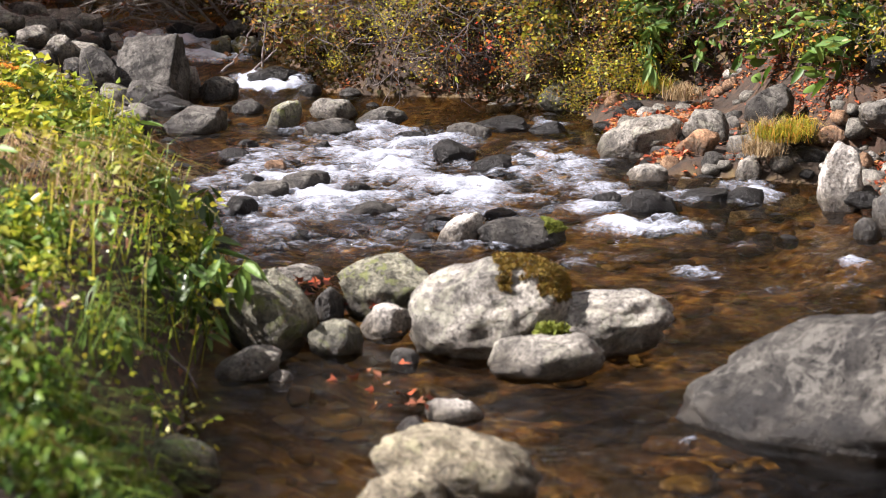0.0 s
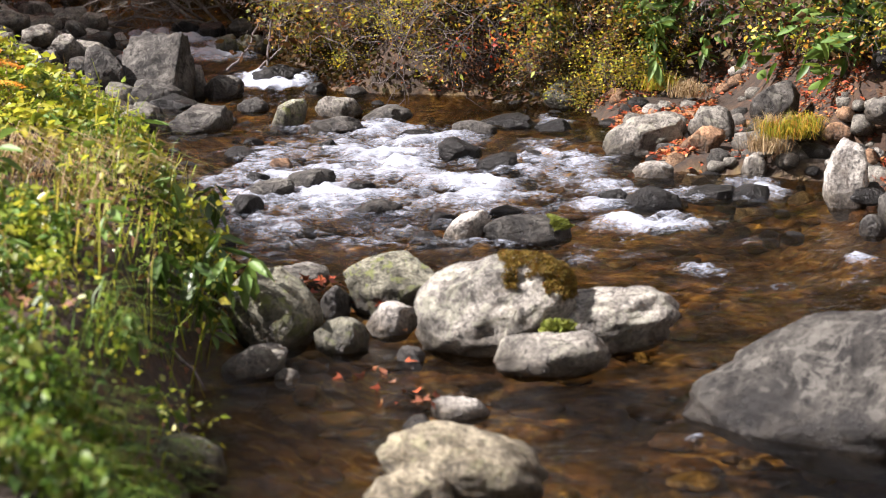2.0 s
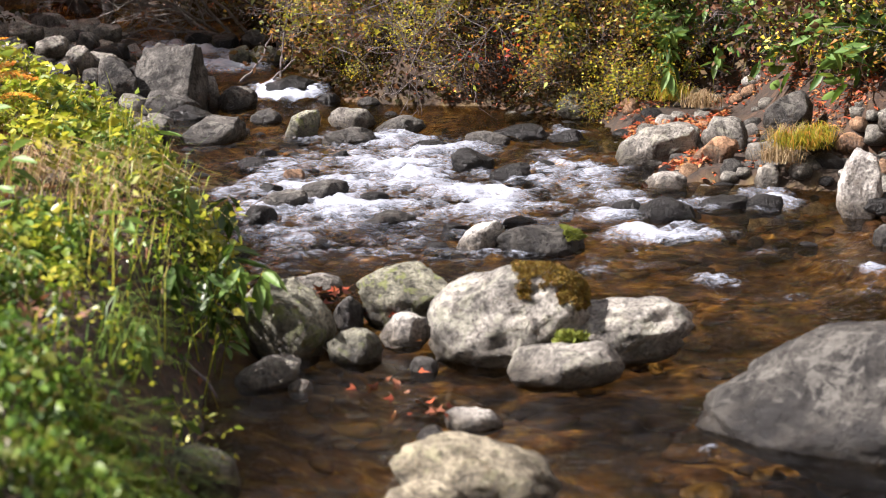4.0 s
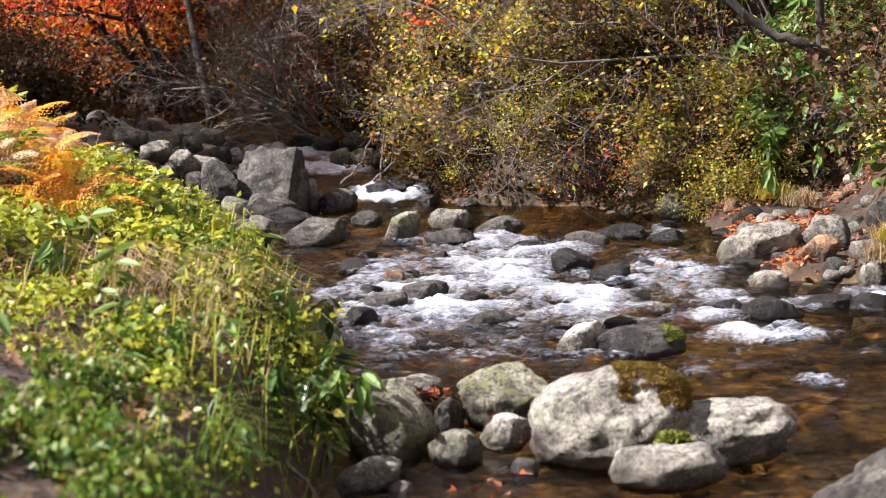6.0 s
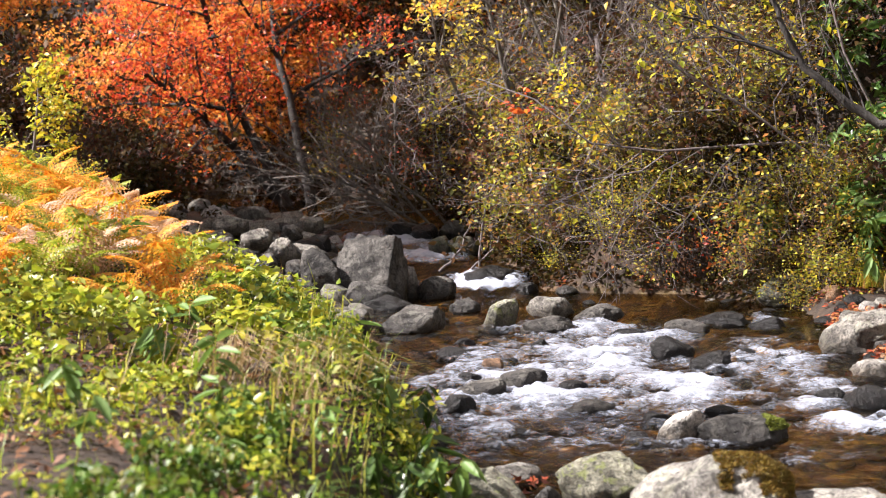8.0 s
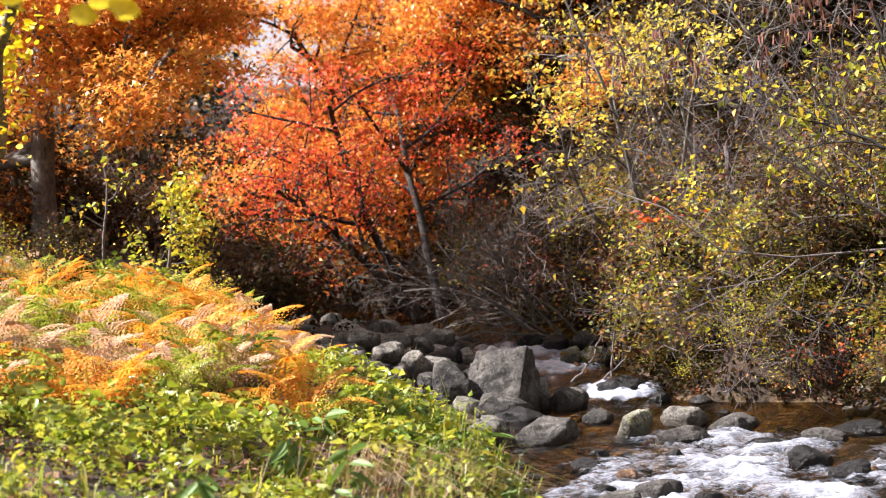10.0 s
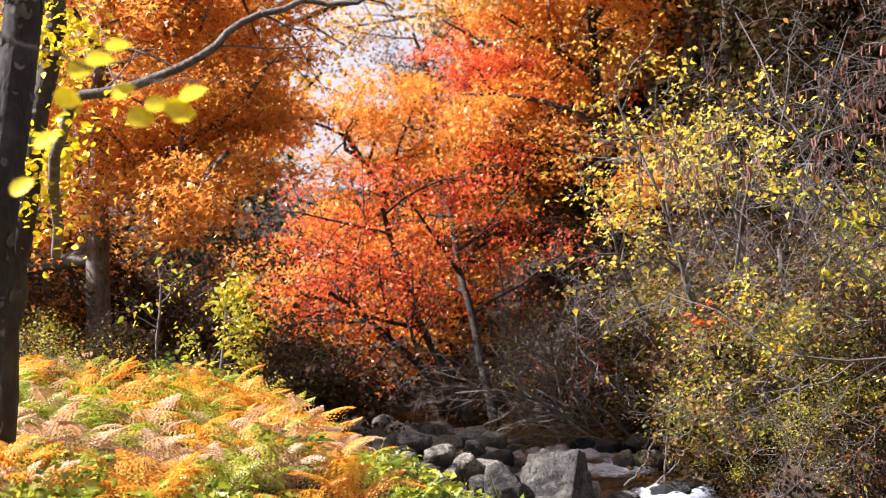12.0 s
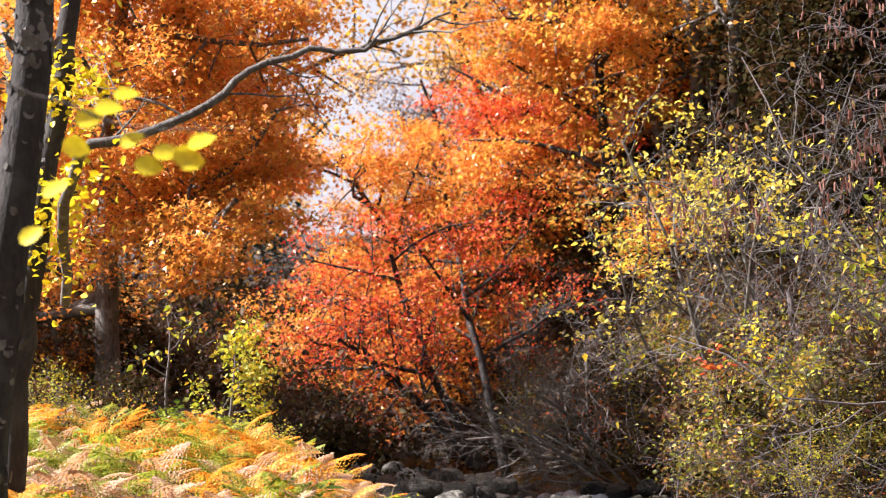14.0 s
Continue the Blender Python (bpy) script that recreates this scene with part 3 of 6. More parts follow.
stone(0.303, 9.403, 0.044, 0.190, 0.060, DARKROCK, "small dark wet low stone in the riffle", 0.7, 0, -1.8, 0.72, 10, 0.24, name="stone")
stone(-0.749, 11.293, 0.120, 0.115, 0.061, DARKROCK, "dark wet small stone in the riffle", 0.7, 0, 3.8, 0.72, 10, 0.24, name="stone")
stone(-1.225, 11.437, 0.126, 0.158, 0.049, DARKROCK, "dark wet small stone in the riffle", 0.7, 0, 6.1, 0.72, 10, 0.24, name="stone")
stone(1.083, 9.599, 0.051, 0.317, 0.120, DARKROCK, "dark wet low flat stone in the riffle", 0.6, 0, -6.4, 0.72, 10, 0.24, name="stone")
stone(1.411, 9.823, 0.060, 0.278, 0.079, DARKROCK, "dark wet low flat stone in the riffle", 0.6, 0, -8.2, 0.72, 10, 0.24, name="stone")
stone(1.620, 9.747, 0.058, 0.200, 0.104, DARKROCK, "small dark wet low flat stone beside the bank", 0.6, 0, -9.4, 0.72, 10, 0.24, name="stone")
stone(0.864, 9.715, 0.057, 0.180, 0.083, DARKROCK, "small dark wet low stone in the riffle", 0.6, 0, -5.1, 0.72, 10, 0.24, name="stone")
stone(-1.622, 11.973, 0.136, 0.439, 0.181, GREY, "grey rounded boulder at the head of the riffle", 0.7, 0.15, 7.7, 0.8, 8, 0.24, name="stone")
stone(-2.004, 11.902, 0.136, 0.242, 0.168, GREY, "small grey rounded stone beside the bank", 0.8, 0, 9.6, 0.8, 8, 0.24, name="stone")
stone(-1.375, 12.909, 0.151, 0.221, 0.098, GREY, "small grey rounded stone at the head of the riffle", 0.7, 0, 6.1, 0.8, 8, 0.24, name="stone")
stone(-1.053, 12.039, 0.138, 0.262, 0.208, MOSSY, "mossy grey-green stone with a pale top above the riffle", 0.7, 0.3, 5.0, 0.86, 5, 0.24, name="stone")
stone(-0.750, 12.604, 0.148, 0.333, 0.146, GRANITE, "pale grey granite rounded stone at the head of the riffle", 0.7, -0.1, 3.4, 0.86, 5, 0.24, name="stone")
stone(-0.734, 11.913, 0.136, 0.363, 0.111, GREY, "grey low stone at the head of the riffle", 0.6, 0.1, 3.5, 0.8, 8, 0.24, name="stone")
stone(-0.413, 12.391, 0.145, 0.351, 0.113, GREY, "grey low stone at the head of the riffle", 0.6, 0.2, 1.9, 0.8, 8, 0.24, name="stone")
stone(0.171, 11.805, 0.134, 0.299, 0.098, GREY, "grey low stone at the head of the riffle", 0.6, 0, -0.8, 0.8, 8, 0.24, name="stone")
stone(0.397, 12.156, 0.140, 0.389, 0.091, DARKROCK, "dark wet flat stone at the riffle head", 0.6, 0, -1.9, 0.72, 10, 0.24, name="stone")
stone(0.685, 11.933, 0.137, 0.257, 0.086, DARKROCK, "dark wet flat stone at the head of the riffle", 0.6, 0, -3.3, 0.72, 10, 0.24, name="stone")
stone(-0.213, 11.703, 0.133, 0.253, 0.055, DARKROCK, "dark wet low stone at the head of the riffle", 0.6, 0, 1.0, 0.72, 10, 0.24, name="stone")
stone(1.199, 11.119, 0.109, 0.529, 0.268, GRANITE, "grey wedge-shaped boulder on the shore", 0.6, 0.35, -6.2, 0.86, 5, 0.24, name="boulder")
stone(1.582, 11.046, 0.189, 0.287, 0.223, GRANITE, "grey square boulder on the shore", 0.7, -0.1, -8.2, 0.55, 4, 0.24, name="stone")
stone(1.473, 10.774, 0.128, 0.320, 0.208, OCHRE, "ochre-brown leaning stone on the shore", 0.6, 0.4, -7.8, 0.86, 5, 0.24, name="stone")
stone(1.309, 10.931, 0.125, 0.141, 0.081, GREY, "grey small stone on the shore", 0.8, 0, -6.8, 0.8, 8, 0.24, name="stone")
stone(1.170, 10.422, 0.084, 0.244, 0.091, WHITE, "small whitish flat stone at the water edge", 0.7, 0, -6.4, 0.86, 5, 0.24, name="stone")
stone(1.804, 10.664, 0.153, 0.309, 0.191, GRANITE, "pale grey granite stone on the shore", 0.7, 0.1, -9.6, 0.86, 5, 0.24, name="stone")
stone(1.737, 10.370, 0.083, 0.152, 0.140, GRANITE, "small pale grey granite stone under a grass tussock", 0.8, 0, -9.5, 0.86, 5, 0.24, name="stone")
stone(2.107, 9.642, 0.052, 0.251, 0.370, WHITE, "whitish upright stone at the water edge", 0.8, 0.05, -12.3, 0.8, 3, 0.24, name="stone")
stone(1.606, 10.705, 0.126, 0.154, 0.069, GRANITE, "pale grey granite small stone on the shore", 0.7, 0, -8.5, 0.86, 5, 0.24, name="stone")
stone(0.912, 13.056, 0.172, 0.488, 0.208, MOSSY, "mossy grey-green mossy stone under the bank", 0.6, 0.15, -4.0, 0.86, 5, 0.24, name="boulder")
stone(1.133, 12.867, 0.181, 0.237, 0.102, GRANITE, "pale grey granite small stone under the bank", 0.7, 0.2, -5.0, 0.86, 5, 0.24, name="stone")
stone(1.324, 12.802, 0.181, 0.219, 0.117, GREY, "small grey stone under the bank", 0.7, 0.1, -5.9, 0.8, 8, 0.24, name="stone")
stone(1.941, 10.934, 0.354, 0.298, 0.224, GREY, "grey stone half buried in the bank", 0.7, 0.1, -10.1, 0.8, 8, 0.24, name="stone")
stone(2.454, 10.270, 0.428, 0.252, 0.148, GRANITE, "pale grey granite stone half buried in the bank", 0.7, 0.2, -13.4, 0.86, 5, 0.24, name="stone")
stone(2.066, 10.598, 0.271, 0.225, 0.134, GRANITE, "small pale grey granite stone on the leafy shore", 0.7, 0.1, -11.0, 0.86, 5, 0.24, name="stone")
stone(2.221, 10.480, 0.287, 0.190, 0.102, OCHRE, "small ochre-brown stone on the leafy shore", 0.7, 0.0, -12.0, 0.86, 5, 0.24, name="stone")
stone(1.899, 10.965, 0.256, 0.233, 0.125, GREY, "small grey stone on the leafy shore", 0.7, 0.0, -9.8, 0.8, 8, 0.24, name="stone")
stone(2.103, 8.967, 0.028, 0.147, 0.109, GREY, "small grey stone at the water edge", 0.8, 0, -13.2, 0.8, 8, 0.24, name="stone")
stone(2.282, 9.191, 0.035, 0.222, 0.182, GREY, "small grey stone at the water edge", 0.8, 0, -13.9, 0.8, 8, 0.24, name="stone")
stone(2.210, 9.591, 0.101, 0.203, 0.083, DARKROCK, "small dark wet flat stone at the water edge", 0.8, 0, -13.0, 0.72, 10, 0.24, name="stone")
stone(1.792, 11.346, 0.243, 0.111, 0.090, GRANITE, "pale grey granite small stone on the shore", 0.7, 0, -9.0, 0.86, 5, 0.24, name="stone")
stone(-2.123, 13.531, 0.154, 0.56, 0.505, CHARCOAL, "dark grey huge square-topped boulder at the little fall", 0.9, -0.02, 8.9, 0.62, 4, 0.8, name="boulder")
stone(-1.881, 13.717, 0.156, 0.167, 0.246, GRANITE, "small pale grey granite stone leaning on a huge boulder", 0.8, 0.1, 7.8, 0.86, 5, 0.24, name="stone")
stone(-2.094, 13.239, 0.153, 0.442, 0.191, GREY, "grey low slab before a huge boulder", 0.5, 0, 9.0, 0.8, 8, 0.24, name="stone")
stone(-2.511, 13.447, 0.154, 0.300, 0.42, CHARCOAL, "dark grey boulder beside a huge boulder", 0.9, 0.1, 10.6, 0.6, 3, 0.24, name="stone")
stone(-1.670, 13.685, 0.156, 0.309, 0.173, GREY, "grey slab beside the little fall", 0.7, -0.1, 7.0, 0.8, 8, 0.24, name="stone")
stone(-1.331, 14.503, 0.183, 0.434, 0.138, DARKROCK, "dark wet stone in the little fall", 0.6, 0, 5.2, 0.72, 10, 0.24, name="stone")
stone(-1.010, 14.047, 0.158, 0.172, 0.072, DARKROCK, "small dark wet stone below the little fall", 0.6, 0, 4.1, 0.72, 10, 0.24, name="stone")
stone(-0.701, 13.915, 0.157, 0.171, 0.058, GREY, "grey small stone at the foot of the bank", 0.7, 0, 2.9, 0.8, 8, 0.24, name="stone")
stone(-1.951, 13.099, 0.152, 0.359, 0.103, DARKROCK, "dark wet low stone before a huge boulder", 0.5, 0, 8.5, 0.72, 10, 0.24, name="stone")
stone(-3.746, 15.894, 0.474, 0.324, 0.175, GRANITE, "pale grey granite stone on the bar", 0.8, 0, 13.3, 0.86, 5, 0.24, name="stone")
stone(-3.300, 14.892, 0.441, 0.280, 0.169, GRANITE, "pale grey granite stone on the bar", 0.8, 0.1, 12.5, 0.86, 5, 0.24, name="stone")
stone(-3.018, 14.570, 0.350, 0.328, 0.208, GRANITE, "pale grey granite stone on the bar", 0.8, 0.1, 11.7, 0.86, 5, 0.24, name="stone")
stone(-3.155, 16.459, 0.402, 0.278, 0.187, GRANITE, "pale grey granite pale stone on the bar", 0.8, 0.1, 10.9, 0.86, 5, 0.24, name="stone")
stone(-3.189, 15.766, 0.423, 0.217, 0.151, GREY, "small grey stone on the bar", 0.8, 0.1, 11.4, 0.8, 8, 0.24, name="stone")
stone(-3.072, 14.096, 0.308, 0.221, 0.169, GREY, "small grey stone on the bar", 0.8, 0.1, 12.3, 0.8, 8, 0.24, name="stone")
stone(-3.270, 14.381, 0.362, 0.226, 0.137, GRANITE, "small pale grey granite stone on the bar", 0.8, 0, 12.8, 0.86, 5, 0.24, name="stone")
stone(-2.915, 15.642, 0.351, 0.220, 0.139, DARKROCK, "small dark wet stone on the bar", 0.8, 0, 10.6, 0.72, 10, 0.24, name="stone")
stone(-3.095, 13.306, 0.334, 0.251, 0.137, GRANITE, "pale grey granite stone on the bar", 0.8, 0, 13.1, 0.86, 5, 0.24, name="stone")
stone(-2.727, 12.759, 0.250, 0.240, 0.150, GREY, "small grey stone on the bar", 0.8, 0, 12.1, 0.8, 8, 0.24, name="stone")
stone(-2.820, 14.121, 0.258, 0.243, 0.168, GREY, "small grey stone on the bar", 0.8, 0, 11.3, 0.8, 8, 0.24, name="stone")
stone(-2.069, 12.085, 0.139, 0.264, 0.138, MOSSY, "mossy grey-green stone beside the bank", 0.8, 0, 9.7, 0.86, 5, 0.24, name="stone")
stone(-1.886, 15.756, 0.273, 0.195, 0.179, MOSSY, "small mossy grey-green dark mossy stone in the upper fall", 0.8, 0, 6.8, 0.86, 5, 0.24, name="stone")
stone(-1.670, 15.753, 0.273, 0.281, 0.175, MOSSY, "mossy grey-green dark mossy stone in the upper fall", 0.8, 0, 6.1, 0.86, 5, 0.24, name="stone")
stone(-2.177, 17.113, 0.293, 0.265, 0.151, DARKROCK, "dark wet stone above the upper fall", 0.8, 0, 7.2, 0.72, 10, 0.24, name="stone")
stone(-1.938, 17.241, 0.310, 0.292, 0.161, GREY, "grey stone above the upper fall", 0.8, 0.1, 6.4, 0.8, 8, 0.24, name="stone")
stone(-2.458, 17.373, 0.329, 0.280, 0.115, DARKROCK, "dark wet stone above the upper fall", 0.8, 0, 8.1, 0.72, 10, 0.24, name="stone")
stone(-1.547, 16.746, 0.305, 0.283, 0.156, GREY, "grey stone at the foot of the bank", 0.8, 0.2, 5.3, 0.8, 8, 0.24, name="stone")
stone(-1.920, 14.044, 0.158, 0.240, 0.077, GREY, "small grey low stone below the little fall", 0.8, 0, 7.8, 0.8, 8, 0.24, name="stone")


# ---------------------------------------------------------------- plants: builders
OVATE = ([(0, 0), (0.4, -0.3), (1, 0), (0.4, 0.3)], [(0, 1, 2), (0, 2, 3)])
MAPLE = ([(0, 0), (0.3, -0.52), (0.45, -0.16), (1.05, 0), (0.45, 0.16), (0.3, 0.52)], [(0, 1, 2), (0, 2, 3, 4), (0, 4, 5)])
ROUND_LEAF = ([(0, 0), (0.12, -0.26), (0.38, -0.38), (0.7, -0.3), (1, 0), (0.7, 0.3), (0.38, 0.38), (0.12, 0.26)], [(0, 1, 2, 3, 4), (0, 4, 5, 6, 7)])
SASA = ([(0, 0), (0.16, -0.11), (0.42, -0.17), (0.75, -0.11), (1, 0), (0.75, 0.11), (0.42, 0.17), (0.16, 0.11)], [(0, 1, 2, 3, 4), (0, 4, 5, 6, 7)])
LANCE = ([(0, 0), (0.25, -0.11), (0.6, -0.1), (1, 0), (0.6, 0.1), (0.25, 0.11)], [(0, 1, 2, 3), (0, 3, 4, 5)])


def leaf_arrays(centres, axes, normals, sizes, shape=OVATE, fold=0.35, curl=0.0):
    """Vertices, corners and face sizes of many leaves."""
    outline, faces = np.array(shape[0]), shape[1]
    c, s = np.asarray(centres, float), np.asarray(sizes, float)[:, None]
    a = axes / np.linalg.norm(axes, axis=1, keepdims=True)
    side = np.cross(a, normals)
    side /= np.linalg.norm(side, axis=1, keepdims=True) + 1e-9
    up = np.cross(side, a)
    k = len(outline)
    verts = np.zeros((len(c), k, 3))
    for i, (u, v) in enumerate(outline):
        verts[:, i] = c + s * (u * a + v * side + (abs(v) * fold - curl * u * u) * up)
    base = (np.arange(len(c)) * k)[:, None]
    corner = np.concatenate([np.array(f) for f in faces])
    loops = (base + corner[None, :]).ravel()
    counts = np.tile([len(f) for f in faces], len(c))
    return verts.reshape(-1, 3), loops, counts


def joined(chunks):
    vs, ls, ns, at = [], [], [], 0
    for v, lo, n in chunks:
        vs.append(v)
        ls.append(np.asarray(lo) + at)
        ns.append(n)
        at += len(v)
    return np.concatenate(vs), np.concatenate(ls), np.concatenate(ns)


def leaf_mesh(name, centres, sizes, mat, r, shape=OVATE, droop=0.3, upward=0.8, fold=0.35, curl=0.1):
    n = len(centres)
    axes = r.normal(size=(n, 3))
    axes[:, 2] = axes[:, 2] * 0.4 - droop
    normals = r.normal(size=(n, 3)) * 0.7
    normals[:, 2] += upward
    return mesh_of(name, *leaf_arrays(centres, axes, normals, sizes, shape, fold, curl), mat)


def tubes(paths, sides=6, thin_sides=3):
    """Tapered round stems along polylines of (points, radii)."""
    chunks = []
    for pts, rad in paths:
        pts, rad = np.asarray(pts, float), np.asarray(rad, float)
        k = sides if rad[0] > 0.02 else thin_sides
        tang = np.gradient(pts, axis=0)
        tang /= np.linalg.norm(tang, axis=1, keepdims=True) + 1e-9
        ref = np.array([0.31, 0.95, 0.1]) if abs(tang[0][2]) > 0.7 else np.array([0.05, 0.1, 1.0])
        u = np.cross(tang, ref)
        u /= np.linalg.norm(u, axis=1, keepdims=True) + 1e-9
        v = np.cross(tang, u)
        ang = np.arange(k) * 2 * np.pi / k
        ring = pts[:, None] + rad[:, None, None] * (np.cos(ang)[None, :, None] * u[:, None] + np.sin(ang)[None, :, None] * v[:, None])
        n = len(pts)
        i = np.arange(n - 1)[:, None] * k + np.arange(k)[None]
        j = np.arange(n - 1)[:, None] * k + (np.arange(k)[None] + 1) % k
        quads_ = np.stack([i, j, j + k, i + k], -1).reshape(-1, 4)
        chunks.append((ring.reshape(-1, 3), quads_.ravel(), np.full(len(quads_), 4)))
    return joined(chunks)


def grow(r, start, heading, length, radius, level, spec, paths, tips):
    """A wandering branch with side branches; the thinnest ones carry the leaves."""
    n = 7 if level == 0 else 5
    pts, d = [np.array(start, float)], np.array(heading, float)
    d /= np.linalg.norm(d)
    step = length / (n - 1)
    for _ in range(n - 1):
        d = d + r.normal(size=3) * (spec["wander"] if level else spec.get("trunk", spec["wander"])) + np.array([0, 0, spec["up"][min(level, len(spec["up"]) - 1)]]) * 0.15
        d /= np.linalg.norm(d)
        pts.append(pts[-1] + d * step)
    pts = np.array(pts)
    rad = radius * (1 - np.linspace(0, 0.62 if level < spec["levels"] else 0.8, n))
    paths.append((pts, rad))
    if level >= spec["levels"]:
        tips.extend(pts[1:])
        return
    kids = spec["kids"][level]
    for k in range(kids):
        f = spec["first"][level] + (1 - spec["first"][level]) * (k + r.uniform(0.2, 0.8)) / kids
        at = f * (n - 1)
        i = min(int(at), n - 2)
        p = pts[i] + (pts[i + 1] - pts[i]) * (at - i)
        along = pts[i + 1] - pts[i]
        along /= np.linalg.norm(along)
        out = r.normal(size=3)
        out -= out @ along * along
        out /= np.linalg.norm(out)
        grow(r, p, along * spec["keep"] + out, length * spec.get("limbs" if level == 0 else "ratio", spec["ratio"]) * r.uniform(0.7, 1.15) * (1.15 - 0.45 * f), max(rad[i] * 0.55, 0.0025), level + 1, spec, paths, tips)
    if level == spec["levels"] - 1:
        tips.extend(pts[n // 2:])


def scattered(r, tips, count, spread, flat=0.6):
    tips = np.array(tips)
    weight = r.random(len(tips)) ** 4 + 0.015          # leaves sit in clumps, with gaps between
    pick = tips[r.choice(len(tips), count, p=weight / weight.sum())]
    return pick + r.normal(size=(count, 3)) * (spread, spread, spread * flat)


def tree(name, label, base, height, radius, bark, leaf, leaves, size, seed, shape=OVATE, lean=(0, 0), levels=3, kids=(9, 6, 5), first=(0.25, 0.2, 0.15), ratio=0.5,
         up=(0.6, 0.1, -0.1), wander=0.16, keep=0.5, spread=0.12, stems=1, droop=0.4, group="", category="tree", trunk_wander=None, upward=0.6, limbs=None, flat=0.6):
    r = np.random.default_rng(seed)
    spec = {"levels": levels, "kids": kids, "first": first, "ratio": ratio, "up": up, "wander": wander, "keep": keep, "trunk": trunk_wander if trunk_wander is not None else wander, "limbs": limbs or ratio}
    paths, tips = [], []
    for k in range(stems):
        a = r.uniform(0, 2 * np.pi)
        tilt = 0.0 if stems == 1 else r.uniform(0.15, 0.6)
        heading = (lean[0] + tilt * math.cos(a), lean[1] + tilt * math.sin(a), 1)
        off = (0, 0, -0.15) if stems == 1 else (0.1 * math.cos(a), 0.1 * math.sin(a), -0.1)
        grow(r, off, heading, height * (1 if stems == 1 else r.uniform(0.65, 1.05)), radius, 0, spec, paths, tips)
    thing = new(name)
    thing.matrix_world = pose(*base)
    trunk = mesh_of("trunk", *tubes(paths), bark, True)
    part_of("trunk", trunk, thing)
    if leaves:
        c = scattered(r, tips, leaves, spread, flat)
        part_of("crown", leaf_mesh("crown", c, size * (0.4 + 0.9 * r.random(leaves) ** 1.3), leaf, r, shape, droop, upward), thing)
    return tagged(thing, label, category, group)


def on_ground(x, y, dz=0.0):
    return (x, y, float(ground_z(x, y)) + dz)


# ---------------------------------------------------------------- left bank: weeds, grass, bank face
def terrace_points(r, count, y0, y1, x0, edge=0.02, bare=True):
    y = r.uniform(y0, y1, count)
    x = grass_edge(y) - edge - r.random(count) ** 1.1 * (grass_edge(y) - x0)
    ok = x > x0
    if bare:
        gap = np.exp(-(((x + 1.75) / 0.45) ** 2 + ((y - 4.9) / 0.9) ** 2)) + 0.5 * fbm(x * 2.2, y * 2.2, 41, 3)
        ok &= (gap < 0.42) | (r.random(count) < 0.22)
    ok &= ~((x > -1.5) & (y < 4.9))
    ok &= (grass_edge(y) - x > bank_width(y) * 0.75) | (y > 8.0) | (r.random(count) < 0.28)
    return x[ok], y[ok]


r = np.random.default_rng(11)
x, y = terrace_points(r, 105000, 2.6, 14.5, -6.2, edge=-0.08)
clump = ~((y > 5.7) & (y < 7.3) & (x > grass_edge(y) - 0.4)) | (r.random(len(x)) < 0.1)          # bare hollow under the rim
clump &= fbm(x * 3.2, y * 3.2, 53, 3) > np.interp(y, (7, 9), (0.02, -0.06)) - np.interp(y, (7, 9), (0.2, 0.5)) * r.random(len(x)) ** 3
x, y = x[clump], y[clump]
tall = np.clip(0.15 + 0.26 * fbm(x * 1.1, y * 1.1, 51, 3) + 0.24 * fbm(x * 4, y * 4, 57, 2), 0.02, 0.45)
z = ground_z(x, y) + tall * r.uniform(0.25, 1.0, len(x)) ** 0.7
big = np.where(vnoise(x * 1.7, y * 1.7, 61) > 0.1, 1.25, 0.8)
weeds = leaf_mesh("weeds", np.stack([x, y, z], 1), 0.043 * np.interp(y, (5, 8), (0.6, 1.0)) * big * (0.5 + 1.1 * r.random(len(x)) ** 1.5), WEED, r, OVATE, droop=0.1, upward=0.55)
tagged(new("weeds", weeds), "bright yellow-green broad-leaved weeds covering the sunny bank", "weeds", kind="stuff")


def blades(name, x, y, z, length, width, mat, r, lean_out=0.5, heading=None):
    n = len(x)
    a = r.uniform(0, 2 * np.pi, n) if heading is None else heading + r.normal(size=n) * 0.5
    out = np.stack([np.cos(a), np.sin(a), np.zeros(n)], 1)
    side = np.stack([-np.sin(a), np.cos(a), np.zeros(n)], 1)
    root = np.stack([x, y, z], 1)
    L, W = length[:, None], width[:, None]
    bend = r.uniform(0.2, 1.0, n)[:, None] * lean_out
    up = np.array([0, 0, 1.0])
    p1 = root + L * (0.5 * up + 0.2 * bend * out)
    p2 = root + L * ((0.95 - 0.5 * bend) * up + 0.75 * bend * out)
    v = np.stack([root - side * W, root + side * W, p1 - side * W * 0.8, p1 + side * W * 0.8, p2], 1)
    base = (np.arange(n) * 5)[:, None]
    loops = (base + np.array([0, 1, 3, 2, 2, 3, 4])[None]).ravel()
    return mesh_of(name, v.reshape(-1, 3), loops, np.tile([4, 3], n), mat)


x, y = terrace_points(r, 5500, 2.6, 14.0, -6.0, edge=-0.02)
clump = fbm(x * 2.6, y * 2.6, 55, 3) > -0.1
x, y = x[clump], y[clump]
n = len(x)
tagged(new("grass", blades("grass", x, y, ground_z(x, y), r.uniform(0.12, 0.34, n) * (0.8 + 0.5 * vnoise(x * 1.5, y * 1.5, 71)), r.uniform(0.002, 0.005, n), GRASS, r, 1.2)),
       "long sunlit yellow-green grass on the bank", "grass", kind="stuff")
x, y = terrace_points(r, 900, 2.6, 13.0, -5.5)
n = len(x)
